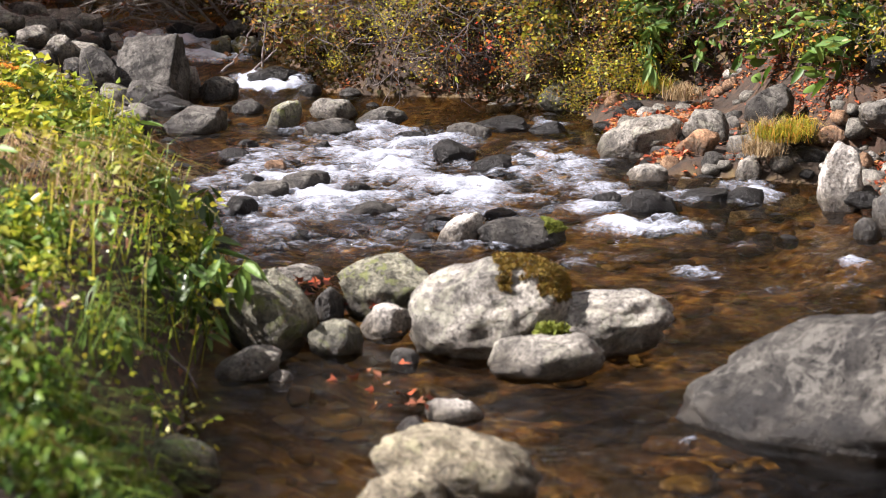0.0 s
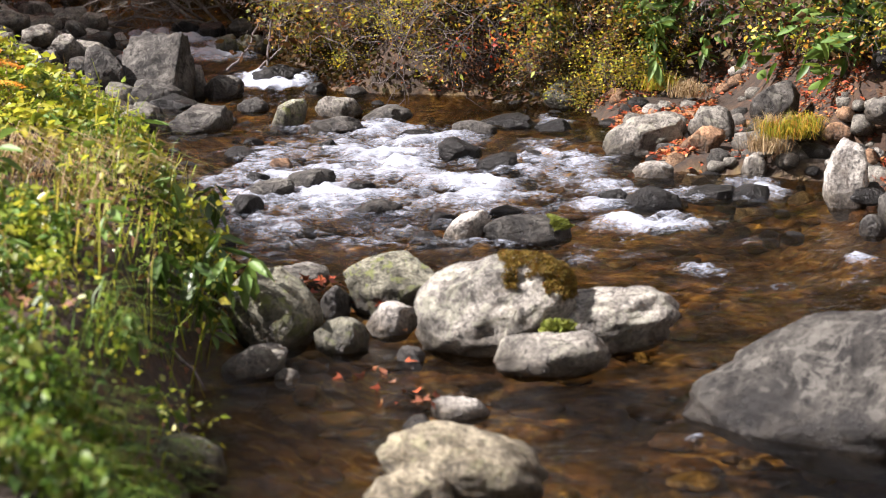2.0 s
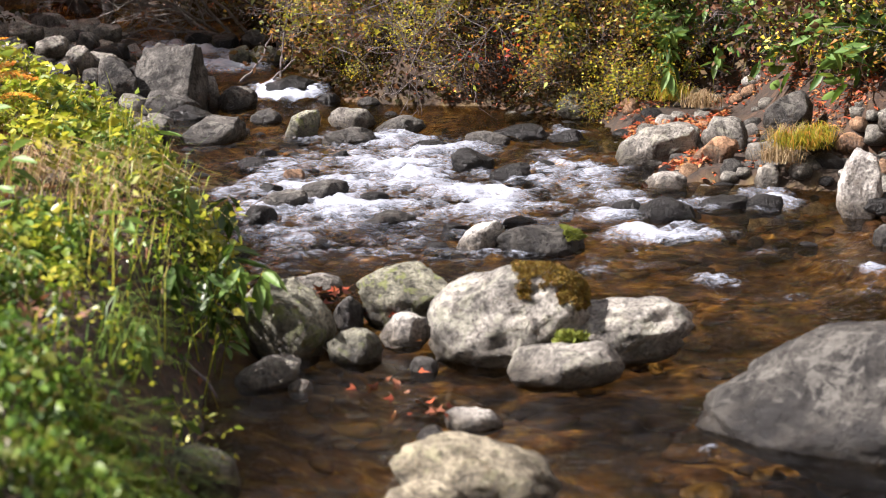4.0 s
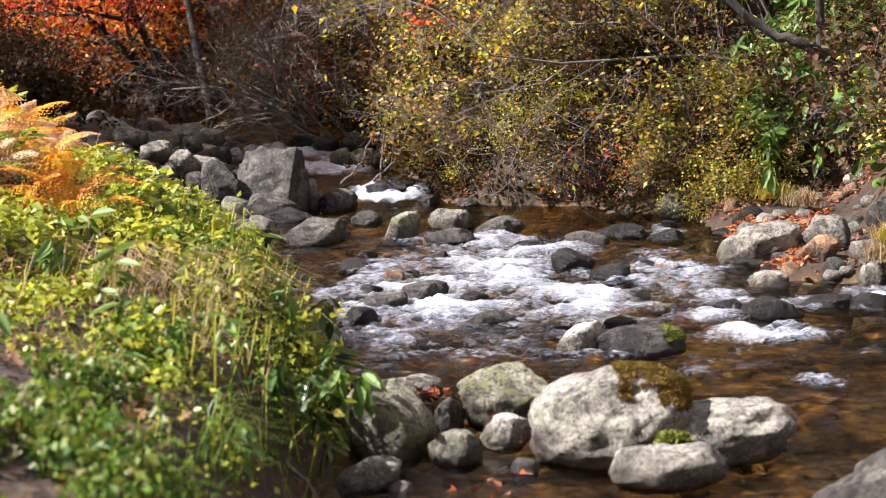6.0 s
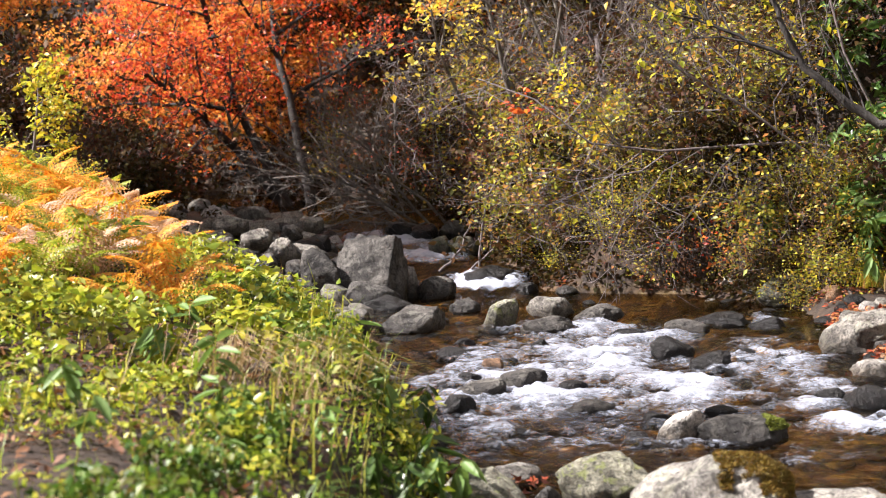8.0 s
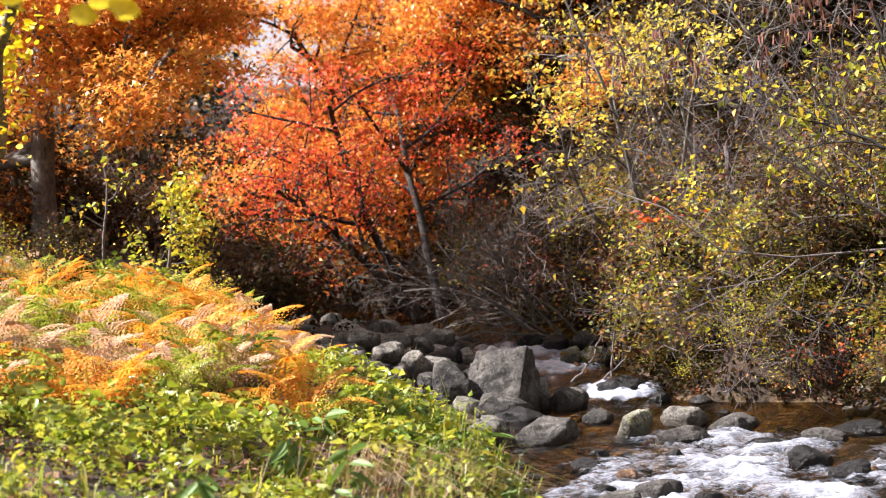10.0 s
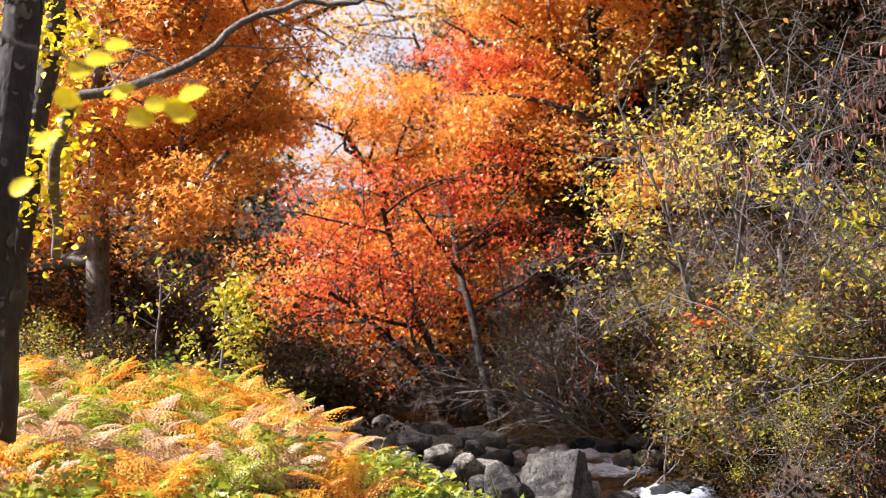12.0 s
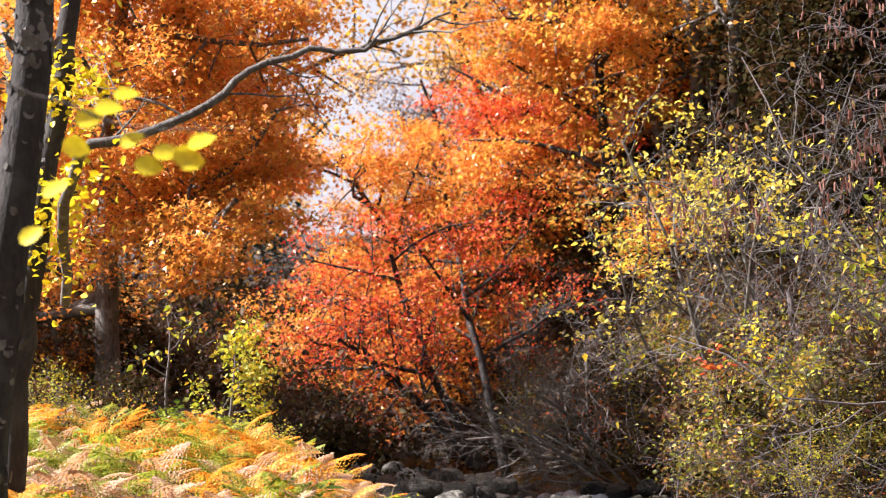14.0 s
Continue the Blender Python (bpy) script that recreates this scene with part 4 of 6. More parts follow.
tagged(new("dry_grass", blades("dry_grass", x, y, ground_z(x, y) + 0.03, r.uniform(0.15, 0.4, n), r.uniform(0.0015, 0.003, n), STRAW, r, 1.3)),
       "dry straw-coloured stalks among the weeds", "grass", kind="stuff")

# the shaded face of the bank: fine ferns, drooping grass
y = r.uniform(3.6, 9.5, 34000)
x = grass_edge(y) + 0.04 - 0.12 * smooth(7.2, 6.4, y) - r.random(len(y)) * (0.3 + bank_width(y))
ok = ~((x > -0.6) & (y < 4.6)) & ~((x > -1.0) & (np.abs(y - 5.35) < 0.4)) & (fbm(x * 3.5, y * 3.5, 43, 3) > -0.02)
hollow = (y > 5.7) & (y < 7.7) & (x > grass_edge(y) - 0.42)          # the undercut of the bank is bare
ok &= ~hollow | (r.random(len(y)) < 0.06)
x, y = x[ok], y[ok]
n = len(x)
c = np.stack([x, y, ground_z(x, y) + r.uniform(0.0, 0.16, n)], 1)
tagged(new("bank_ferns", leaf_mesh("bank_ferns", c, r.uniform(0.018, 0.05, n), FERN_GREEN, r, OVATE, droop=0.8, upward=0.6)),
       "fine dark-green ferns and moss on the shaded bank face", "ferns", kind="stuff")
y = r.uniform(3.8, 9.8, 2200)
x = grass_edge(y) - 0.1 * smooth(7.2, 6.4, y) - r.random(len(y)) * 0.5 * bank_width(y)
ok = ~((x > -0.6) & (y < 4.6)) & ~((x > -1.0) & (np.abs(y - 5.35) < 0.4)) & (fbm(x * 3, y * 3, 45, 2) > 0) & ~((y > 5.7) & (y < 7.4) & (r.random(len(y)) < 0.8))
x, y = x[ok], y[ok]
n = len(x)
tagged(new("hanging_grass", blades("hanging_grass", x, y, ground_z(x, y), r.uniform(0.12, 0.3, n), r.uniform(0.0015, 0.0035, n), FERN_GREEN, r, 1.5, heading=0.0)),
       "thin green grass drooping over the edge of the bank", "grass", kind="stuff")


# weeds that lean out over the rim of the bank
y = r.uniform(6.3, 9.0, 1900)
lean_out = r.random(len(y))
x = grass_edge(y) - 0.04 + 0.3 * fbm(y * 2.3, y * 0.7, 67, 3) - 0.55 * lean_out
z = water_level(y) + 0.3 + 0.16 * lean_out + 0.3 * fbm(x * 3, y * 3, 63, 3) + r.uniform(-0.16, 0.1, len(y)) + 0.028 * np.clip(y - 8, 0, 9)
ok = (z > ground_z(x, y)) & (fbm(x * 4, y * 4, 65, 2) > -0.12) & ((y > 7.1) | (r.random(len(y)) < 0.4))
c = np.stack([x, y, z], 1)[ok]
tagged(new("rim_weeds", leaf_mesh("rim_weeds", c, 0.038 * (0.5 + r.random(len(c)) ** 1.5), WEED, r, OVATE, droop=0.5, upward=0.5)),
       "sunlit leafy weeds leaning over the rim of the bank", "weeds", kind="stuff")
y = r.uniform(5.8, 9.2, 140)
x = grass_edge(y) - r.random(len(y)) * 0.5
n = len(x)
tagged(new("rim_grass", blades("rim_grass", x, y, ground_z(x, y) + 0.05, r.uniform(0.25, 0.5, n), r.uniform(0.002, 0.004, n), GRASS, r, 1.3)),
       "long bright grass arching over the rim of the bank", "grass", kind="stuff")


# ---------------------------------------------------------------- bamboo grass, ferns
def bamboo_mesh(mat, length=0.22):
    a = np.array([[1.0, 0, 0]])
    v, lo, n = leaf_arrays([(0, 0, 0)], a, np.array([[0, 0, 1.0]]), [length], SASA, 0.3, 0.28)
    return mesh_of("leaf", v, lo, n, mat)


BAMBOO_LEAF = {False: bamboo_mesh(BAMBOO), True: bamboo_mesh(BAMBOO_DARK)}


def bamboo_grass(x, y, z, height, seed, dark=False, leaves=8, toward=None, scale=1.0, label="bamboo grass with long glossy green leaves", sag=15):
    r = np.random.default_rng(seed)
    thing = new("bamboo_grass")
    thing.matrix_world = pose(x, y, z)
    a0 = r.uniform(0, 2 * np.pi) if toward is None else toward
    tip = np.array([math.cos(a0) * height * 0.35, math.sin(a0) * height * 0.35, height])
    pts = [np.zeros(3), tip * (0.3, 0.3, 0.5), tip]
    part_of("stem", mesh_of("stem", *tubes([(pts, [0.0022, 0.002, 0.0012])]), GRASS, True), thing)
    for k in range(leaves):
        f = 0.55 + 0.45 * k / leaves
        p = tip * (f * f * 0.6 + 0.4 * f, f * f * 0.6 + 0.4 * f, f)
        leaf = part_of("leaf", BAMBOO_LEAF[dark], thing)
        az = math.degrees(a0) + r.normal() * 75
        leaf.matrix_basis = pose(*p, r.normal() * 25, sag + r.uniform(-40, 40), az) @ Matrix.Scale(scale * r.uniform(0.7, 1.15), 4)
    return tagged(thing, label, "plant", "bamboo grass of the banks")


def frond_mesh(mat, seed, length=0.52):
    r = np.random.default_rng(seed)
    n = 17
    s = np.linspace(0, 1, n)
    spine = np.stack([length * 0.75 * s ** 1.1, 0.03 * np.sin(3 * s), length * (0.75 * s - 0.55 * s ** 2.2)], 1)
    chunks = [tubes([(spine, 0.004 * (1 - 0.8 * s))], 4, 3)]
    for i in range(3, n):
        reach = length * 0.34 * math.sin(math.pi * (0.18 + 0.8 * (s[i]) ** 0.8)) + 0.015
        tang = spine[i] - spine[i - 1]
        for sd in (-1, 1):
            for q in range(5):
                f = (q + 0.3) / 5
                axis_ = np.array([0.35, sd, -0.25 * f - 0.1 * r.random()])
                p = spine[i] + axis_ / np.linalg.norm(axis_) * reach * f
                ax = np.array([[0.9 + 0.3 * r.random(), sd * 0.55, -0.35 * r.random()]])
                ax2 = np.array([[-0.4, sd * 0.9, -0.3 * r.random()]])
                w = length * 0.05 * (1.2 - f)
                chunks.append(leaf_arrays([p], ax, np.array([[0.1 * r.normal(), 0.1 * r.normal(), 1.0]]), [w], OVATE, 0.2, 0.2))
                chunks.append(leaf_arrays([p], ax2, np.array([[0.1 * r.normal(), 0.1 * r.normal(), 1.0]]), [w], OVATE, 0.2, 0.2))
    return mesh_of("frond", *joined(chunks), mat)


FRONDS = {m: [frond_mesh(m, 5 + k) for k in range(2)] for m in (FERN_ORANGE, FERN_TAN, WEED)}


def fern(x, y, z, mat, seed, fronds=6, scale=1.0, label="orange autumn bracken fern on the bank"):
    r = np.random.default_rng(seed)
    thing = new("fern")
    thing.matrix_world = pose(x, y, z)
    a0 = r.uniform(0, 360)
    for k in range(fronds):
        f = part_of("frond", FRONDS[mat][k % 2], thing)
        f.matrix_basis = pose(0, 0, 0, r.normal() * 10, r.uniform(-50, 0), a0 + k * 360 / fronds + r.normal() * 18) @ Matrix.Scale(scale * r.uniform(0.75, 1.15), 4)
    return tagged(thing, label, "fern", "bracken on the left bank")


r = np.random.default_rng(23)
for k in range(122):
    az, dist = radians(r.uniform(14.6, 29)), r.uniform(8.6, 14.5)
    fx, fy = -math.sin(az) * dist, math.cos(az) * dist
    if grass_edge(fy) - fx < 0.1:
        continue
    withered = vnoise(np.array([fx * 1.2]), np.array([fy * 1.2]), 81)[0] > 0.15
    if withered:
        fern(*on_ground(fx, fy, 0.03), FERN_TAN, 300 + k, 6, r.uniform(0.65, 0.95), "withered tan bracken fern with curled fronds on the bank")
    else:
        fern(*on_ground(fx, fy, 0.03), FERN_ORANGE, 300 + k, 6, r.uniform(0.7, 1.05))

for k in range(30):
    az, dist = radians(r.uniform(15, 28)), r.uniform(8.8, 13.6)
    fern(*on_ground(-math.sin(az) * dist, math.cos(az) * dist, 0.06), WEED, 480 + k, 7, r.uniform(0.7, 1.0), "bright green fern among orange bracken on the bank")
for k in range(26):
    by = r.uniform(5.2, 10.5)
    bx = float(grass_edge(by)) - r.random() ** 1.6 * 1.3
    bamboo_grass(*on_ground(bx, by), r.uniform(0.15, 0.3), 600 + k, False, 8, scale=r.uniform(0.4, 0.65))
# dark leaves that hang out over the water
for k, (bx, by, bz, a) in enumerate([(-0.92, 6.95, 0.3, 0.1), (-0.98, 6.75, 0.26, -0.5), (-0.86, 6.6, 0.28, 0.2), (-1.02, 7.6, 0.38, 0.2), (-1.06, 6.45, 0.34, -0.6), (-0.8, 6.85, 0.22, -0.1), (-0.94, 6.5, 0.2, 0.5)]):
    bamboo_grass(bx, by, bz, 0.15, 540 + k, k % 3 < 2, 7, a, 0.72, "bamboo grass with drooping dark-green leaves over the water", 40)

# ---------------------------------------------------------------- trees
# left terrace: a broad orange maple, young trees, and two dark trunks close by
tree("maple_tree", "broad maple tree with orange-brown autumn leaves and grey trunk", on_ground(-7.06, 16.8, -0.1), 5.0, 0.14, BARK, ORANGE, 100000, 0.06, 31, MAPLE,
     kids=(18, 7, 5), first=(0.2, 0.15, 0.1), ratio=0.49, limbs=0.5, up=(0.4, -0.2, -0.5), spread=0.17, keep=0.12, trunk_wander=0.03, upward=1.3, flat=0.3)
# added out of view: shades the lower crown of the broad maple
tree("maple_tree", "unseen maple tree added to shade the maple beside it", on_ground(-12.6, 16.2, -0.1), 6.0, 0.16, BARK, ORANGE, 9000, 0.13, 39, MAPLE,
     levels=2, kids=(18, 9), first=(0.15, 0.1), ratio=0.42, limbs=0.36, up=(0.4, -0.2), spread=0.3, keep=0.12, trunk_wander=0.03, upward=1.3, flat=0.4)
tree("maple_tree", "maple tree with bright orange autumn leaves above the stream", on_ground(-3.0, 23.0), 4.7, 0.11, BARK_SHADE_DARK, ORANGE, 40000, 0.064, 32, MAPLE,
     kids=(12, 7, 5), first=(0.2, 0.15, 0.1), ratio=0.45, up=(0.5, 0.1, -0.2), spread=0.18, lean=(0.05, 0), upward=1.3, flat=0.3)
tree("maple_tree", "low maple tree with red leaves on dark leaning stems", on_ground(-3.9, 20.8), 3.2, 0.075, BARK_SHADE_DARK, RED, 10000, 0.055, 33, MAPLE,
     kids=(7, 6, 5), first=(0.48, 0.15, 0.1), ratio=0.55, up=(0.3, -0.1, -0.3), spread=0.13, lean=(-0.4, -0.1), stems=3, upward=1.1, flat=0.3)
tree("maple_tree", "maple tree with orange-red leaves behind the stream", on_ground(-3.2, 23.6), 4.6, 0.11, BARK_SHADE_DARK, RED, 22000, 0.062, 34, MAPLE,
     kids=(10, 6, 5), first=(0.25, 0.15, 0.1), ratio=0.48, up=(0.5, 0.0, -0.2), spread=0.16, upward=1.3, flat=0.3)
tree("maple_tree", "maple tree with orange leaves leaning over the upper stream", on_ground(-5.0, 23.8), 3.8, 0.09, BARK_SHADE_DARK, ORANGE, 24000, 0.064, 37, MAPLE,
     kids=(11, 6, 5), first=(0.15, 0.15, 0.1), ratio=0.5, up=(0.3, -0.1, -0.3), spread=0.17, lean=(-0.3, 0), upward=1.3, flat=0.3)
tree("maple_tree", "spreading maple tree with orange leaves beyond the stony bar", on_ground(-6.2, 22.4), 3.1, 0.08, BARK_SHADE_DARK, ORANGE, 22000, 0.062, 38, MAPLE,
     kids=(11, 6, 5), first=(0.25, 0.15, 0.1), ratio=0.55, up=(0.3, 0.0, -0.3), spread=0.17, lean=(0.1, 0), upward=1.3, flat=0.3)
tree("sapling", "young sapling with yellow-green leaves and thin pale stem", on_ground(-5.07, 14.12, -0.1), 1.15, 0.022, TWIG, YELLOWGREEN, 1000, 0.055, 35, OVATE,
     levels=2, kids=(8, 4), first=(0.35, 0.2), ratio=0.42, spread=0.06, group="saplings")
tree("sapling", "slender sapling with few yellowish leaves", on_ground(-5.6, 14.5, -0.1), 1.3, 0.02, TWIG, YELLOWGREEN, 60, 0.07, 36, OVATE,
     levels=2, kids=(6, 4), first=(0.5, 0.2), ratio=0.35, spread=0.06, group="saplings")

near = new("birch_tree")
near.matrix_world = pose(0, 0, 0)
r = np.random.default_rng(41)


def jagged(points, amount, r):
    pts = np.array(points, float)
    fine = np.stack([np.interp(np.linspace(0, 1, len(pts) * 3), np.linspace(0, 1, len(pts)), pts[:, k]) for k in range(3)], 1)
    return fine + r.normal(size=fine.shape) * amount


trunk_path = jagged([(-3.6, 7.1, 0.5), (-3.56, 7.15, 1.6), (-3.44, 7.2, 2.4), (-3.31, 7.25, 3.2), (-3.2, 7.25, 5.5)], 0.006, r)
# the shade on this trunk is put into its bark colour
part_of("trunk", mesh_of("trunk", *tubes([(trunk_path, np.linspace(0.12, 0.07, len(trunk_path)))], 12), BARK_SHADE_DARK, True), near, "dark bark, shade put into its colour")
n = 420
flake_h, flake_a = r.uniform(0.3, 4.2, n), r.uniform(0, 2 * np.pi, n)
flake_h += 0.25 * np.sin(flake_h * 5)
axis_x = np.interp(flake_h, trunk_path[:, 2], trunk_path[:, 0])
axis_y = np.interp(flake_h, trunk_path[:, 2], trunk_path[:, 1])
girth = np.interp(flake_h, trunk_path[:, 2], np.linspace(0.12, 0.07, len(trunk_path))) + 0.002
outward = np.stack([np.cos(flake_a), np.sin(flake_a), np.zeros(n)], 1)
flakes = np.stack([axis_x, axis_y, flake_h], 1) + outward * girth[:, None]
tagged(part_of("lichen", mesh_of("lichen", *leaf_arrays(flakes, np.tile([0.0, 0.0, 1.0], (n, 1)) + r.normal(size=(n, 3)) * 0.3, outward, r.uniform(0.02, 0.07, n), ROUND_LEAF, 0.05, 0.0), BARK), near, "paler lichen and bark scales"), kind="stuff")
tagged(near, "dark straight tree trunk close by on the bank", "tree")

limb_tree = new("birch_tree")
limb_tree.matrix_world = pose(0, 0, 0)
second = jagged([(-4.16, 8.52, 0.8), (-4.06, 8.55, 1.83), (-3.98, 8.57, 2.28), (-3.91, 8.6, 2.7), (-3.82, 8.64, 3.16), (-3.76, 8.68, 3.65), (-3.6, 8.7, 5.0)], 0.008, r)
part_of("trunk", mesh_of("trunk", *tubes([(second, np.linspace(0.07, 0.045, len(second)))], 10), BARK_SHADE_DARK, True), limb_tree)
limb = jagged([(-3.95, 8.9, 2.3), (-3.49, 7.9, 2.56), (-3.28, 7.62, 2.75), (-3.05, 7.72, 2.8), (-2.76, 7.83, 2.92), (-2.56, 7.89, 3.09), (-2.29, 7.98, 3.17), (-2.1, 8.03, 3.15), (-1.9, 8.08, 3.22), (-1.69, 8.13, 3.31)], 0.006, r)
limb[:3] += np.array([(-0.45, 1.0, -0.15), (-0.3, 0.7, -0.1), (-0.15, 0.3, -0.05)])
twigs, twig_tips = [(limb, np.linspace(0.03, 0.006, len(limb)))], []
spec = {"levels": 2, "kids": (4, 3), "first": (0.2, 0.2), "ratio": 0.5, "up": (0.1, 0.0), "wander": 0.25, "keep": 0.9}
for k in range(10):
    i = r.integers(8, len(limb) - 1)
    d = limb[i] - limb[i - 1]
    d = d / np.linalg.norm(d) + r.normal(size=3) * (0.5, 0.3, 0.7)
    grow(r, limb[i], d, r.uniform(0.25, 0.7), 0.006, 1, spec, twigs, twig_tips)
part_of("limb", mesh_of("limb", *tubes(twigs, 8, 4), BARK, True), limb_tree, "long bare bending limb")
hung = np.concatenate([scattered(r, second[6:], 900, 0.13), scattered(r, limb[:9], 120, 0.1)])
part_of("crown", leaf_mesh("crown", hung, r.uniform(0.03, 0.05, len(hung)), PURE_YELLOW, r, ROUND_LEAF), limb_tree, "small yellow leaves")
tagged(limb_tree, "lichen-grey tree with a long bare limb and yellow leaves", "tree")

SPRAY_LEAVES = [(-1.822, 4.2, 2.39, 0.25), (-1.773, 4.2, 2.417, 0.1), (-1.721, 4.2, 2.446, 0.15), (-1.707, 4.2, 2.324, 0.5), (-1.674, 4.2, 2.276, -0.15), (-1.625, 4.2, 2.299, 0.05), (-1.575, 4.2, 2.291, -0.1), (-1.534, 4.2, 2.307, 0.45), (-1.561, 4.2, 2.269, 0.1), (-1.915, 4.2, 2.213, 0.6), (-1.858, 4.2, 2.343, -0.4), (-1.979, 4.2, 2.101, 0.7)]
spray = new("leafy_branch")
spray.matrix_world = pose(0, 0, 0)
sprig = jagged([(-3.4, 6.2, 2.9), (-2.6, 4.9, 2.7), (-2.02, 4.02, 2.5), (-1.8, 4.13, 2.42), (-1.66, 4.18, 2.36), (-1.5, 4.24, 2.35)], 0.004, r)
part_of("twig", mesh_of("twig", *tubes([(sprig, np.linspace(0.006, 0.002, len(sprig)))], 6, 5), BARK, True), spray)
for lx, ly, lz, tilt in SPRAY_LEAVES:
    ax = np.array([[math.cos(tilt), 0.25, math.sin(tilt)]])
    v, lo, nn = leaf_arrays([(lx, ly, lz)], ax, np.array([[-0.35, -0.9, 0.3]]) + r.normal(size=(1, 3)) * 0.15, [r.uniform(0.062, 0.074)], ROUND_LEAF, 0.2, 0.15)
    part_of("leaf", mesh_of("leaf", v, lo, nn, PURE_YELLOW), spray)
tagged(spray, "thin overhanging branch with clear yellow leaves", "branch")

# slopes behind the stream
tree("amber_tree", "many-stemmed tree with amber leaves on the slope", on_ground(-1.6, 22.5), 8.0, 0.1, BARK, AMBER, 30000, 0.08, 42, OVATE,
     kids=(9, 6, 5), first=(0.3, 0.15, 0.1), ratio=0.42, up=(0.8, 0.2, 0.0), spread=0.17, stems=4)
tree("amber_tree", "tree with amber and orange leaves on the slope", on_ground(-2.2, 26.5), 8.0, 0.12, BARK, AMBER, 16000, 0.11, 43, OVATE,
     kids=(10, 6, 5), first=(0.2, 0.15, 0.1), ratio=0.45, spread=0.2)
tree("orange_tree", "tree with orange leaves on the dark slope", on_ground(1.2, 21.5), 7.5, 0.09, BARK, ORANGE, 8000, 0.1, 44, OVATE,
     kids=(9, 6, 5), first=(0.3, 0.15, 0.1), ratio=0.42, up=(0.8, 0.2, 0.0), spread=0.18, stems=3)
tree("yellow_shrub", "tall shrub with small yellow leaves on thin grey stems", on_ground(-0.95, 16.7), 3.0, 0.028, BARK, YELLOW, 2700, 0.06, 45, OVATE,
     kids=(8, 5, 4), first=(0.68, 0.15, 0.1), ratio=0.42, up=(1.2, 0.1, -0.1), spread=0.07, stems=6, lean=(-0.3, -0.05), upward=1.2, flat=0.35, category="shrub")
for bx, by, hh, sd in [(-2.3, 18.6, 2.4, 46), (-1.9, 17.6, 2.2, 146), (-2.7, 20.4, 2.6, 148)]:
    tree("twig_bush", "bare grey bush with long twigs reaching over the stream", on_ground(bx, by), hh, 0.02, BARK, BROWN, 60, 0.06, sd, OVATE,
         kids=(6, 5, 3), first=(0.2, 0.15, 0.1), ratio=0.55, up=(0.0, -0.15, -0.1), wander=0.2, keep=1.0, spread=0.08, stems=3, lean=(-1.1, -0.25), group="bare bushes of the bank", category="shrub")
for k, (tx, ty, hh, leafy, mat_) in enumerate([(-0.4, 16.8, 4.2, 450, YELLOW), (0.8, 15.6, 4.6, 120, YELLOWGREEN), (-1.0, 18.8, 5.0, 500, AMBER), (1.9, 14.9, 4.2, 350, YELLOWGREEN), (-3.0, 20.2, 3.2, 200, BROWN), (0.3, 17.6, 4.6, 150, YELLOW), (-2.2, 19.6, 4.4, 200, BROWN)]):
    tree("alder_tree", "nearly bare alder with grey twigs and few leaves", on_ground(tx, ty), hh * 0.75, 0.018, TWIG if k % 2 else BARK, mat_, leafy // 3, 0.06, 60 + k, OVATE,
         kids=(7, 5, 4), first=(0.15, 0.15, 0.1), ratio=0.5, up=(0.5, 0.0, -0.1), wander=0.24, spread=0.08, stems=3, group="alders of the right bank")

# hanging catkins on an alder that leans over from the slope
r = np.random.default_rng(47)
paths, tips = [], []
spec = {"levels": 3, "kids": (11, 7, 5), "first": (0.2, 0.15, 0.1), "ratio": 0.5, "up": (0.25, 0.0, -0.1), "wander": 0.3, "keep": 0.7}
for s0, h0, ln in [((1.5, 13.4, 1.2), (-0.8, 0.1, 0.75), 3.8), ((1.6, 13.6, 1.4), (-0.6, 0.2, 1.0), 4.4), ((1.4, 13.3, 1.0), (-1.0, 0.0, 0.5), 3.6), ((0.9, 14.2, 1.2), (-0.8, 0.2, 1.1), 4.2), ((1.2, 13.8, 1.3), (-0.3, 0.0, 1.1), 4.2)]:
    grow(r, s0, h0, ln * 0.8, 0.014, 0, spec, paths, tips)
alder = new("alder_tree")
part_of("trunk", mesh_of("trunk", *tubes(paths), TWIG, True), alder)
tips = np.array(tips)
c = scattered(r, tips[tips[:, 2] > 2.5], 900, 0.02)
ax = np.tile([0.0, 0.0, -1.0], (len(c), 1)) + r.normal(size=(len(c), 3)) * 0.12
cat = [leaf_arrays(c, ax, np.roll(r.normal(size=(len(c), 3)), k, 1), r.uniform(0.05, 0.085, len(c)), ([(0, 0), (0.15, -0.11), (0.85, -0.11), (1, 0), (0.85, 0.11), (0.15, 0.11)], [(0, 1, 2, 3, 4, 5)]), 0.5) for k in (0, 1)]
tagged(part_of("catkin_fringe", mesh_of("catkin_fringe", *joined(cat), CATKIN), alder, "hanging red-brown catkins"), kind="stuff")
c = scattered(r, tips, 80, 0.04)
part_of("crown", leaf_mesh("crown", c, r.uniform(0.05, 0.085, len(c)), YELLOWGREEN, r, OVATE, 1.2), alder, "few hanging yellow-green leaves")
tagged(alder, "alder with bare grey twigs and hanging red-brown catkins", "tree", "alders of the right bank")

# the dark crooked limb on the right
crook = new("crooked_tree")
r = np.random.default_rng(48)
main = jagged([(2.3, 12.9, 0.7), (1.95, 12.6, 1.15), (1.64, 12.39, 1.38), (1.47, 12.41, 1.42), (1.22, 12.44, 1.57), (0.95, 12.47, 1.84), (0.85, 12.47, 2.05), (0.75, 12.5, 2.35), (0.6, 12.55, 2.9)], 0.008, r)
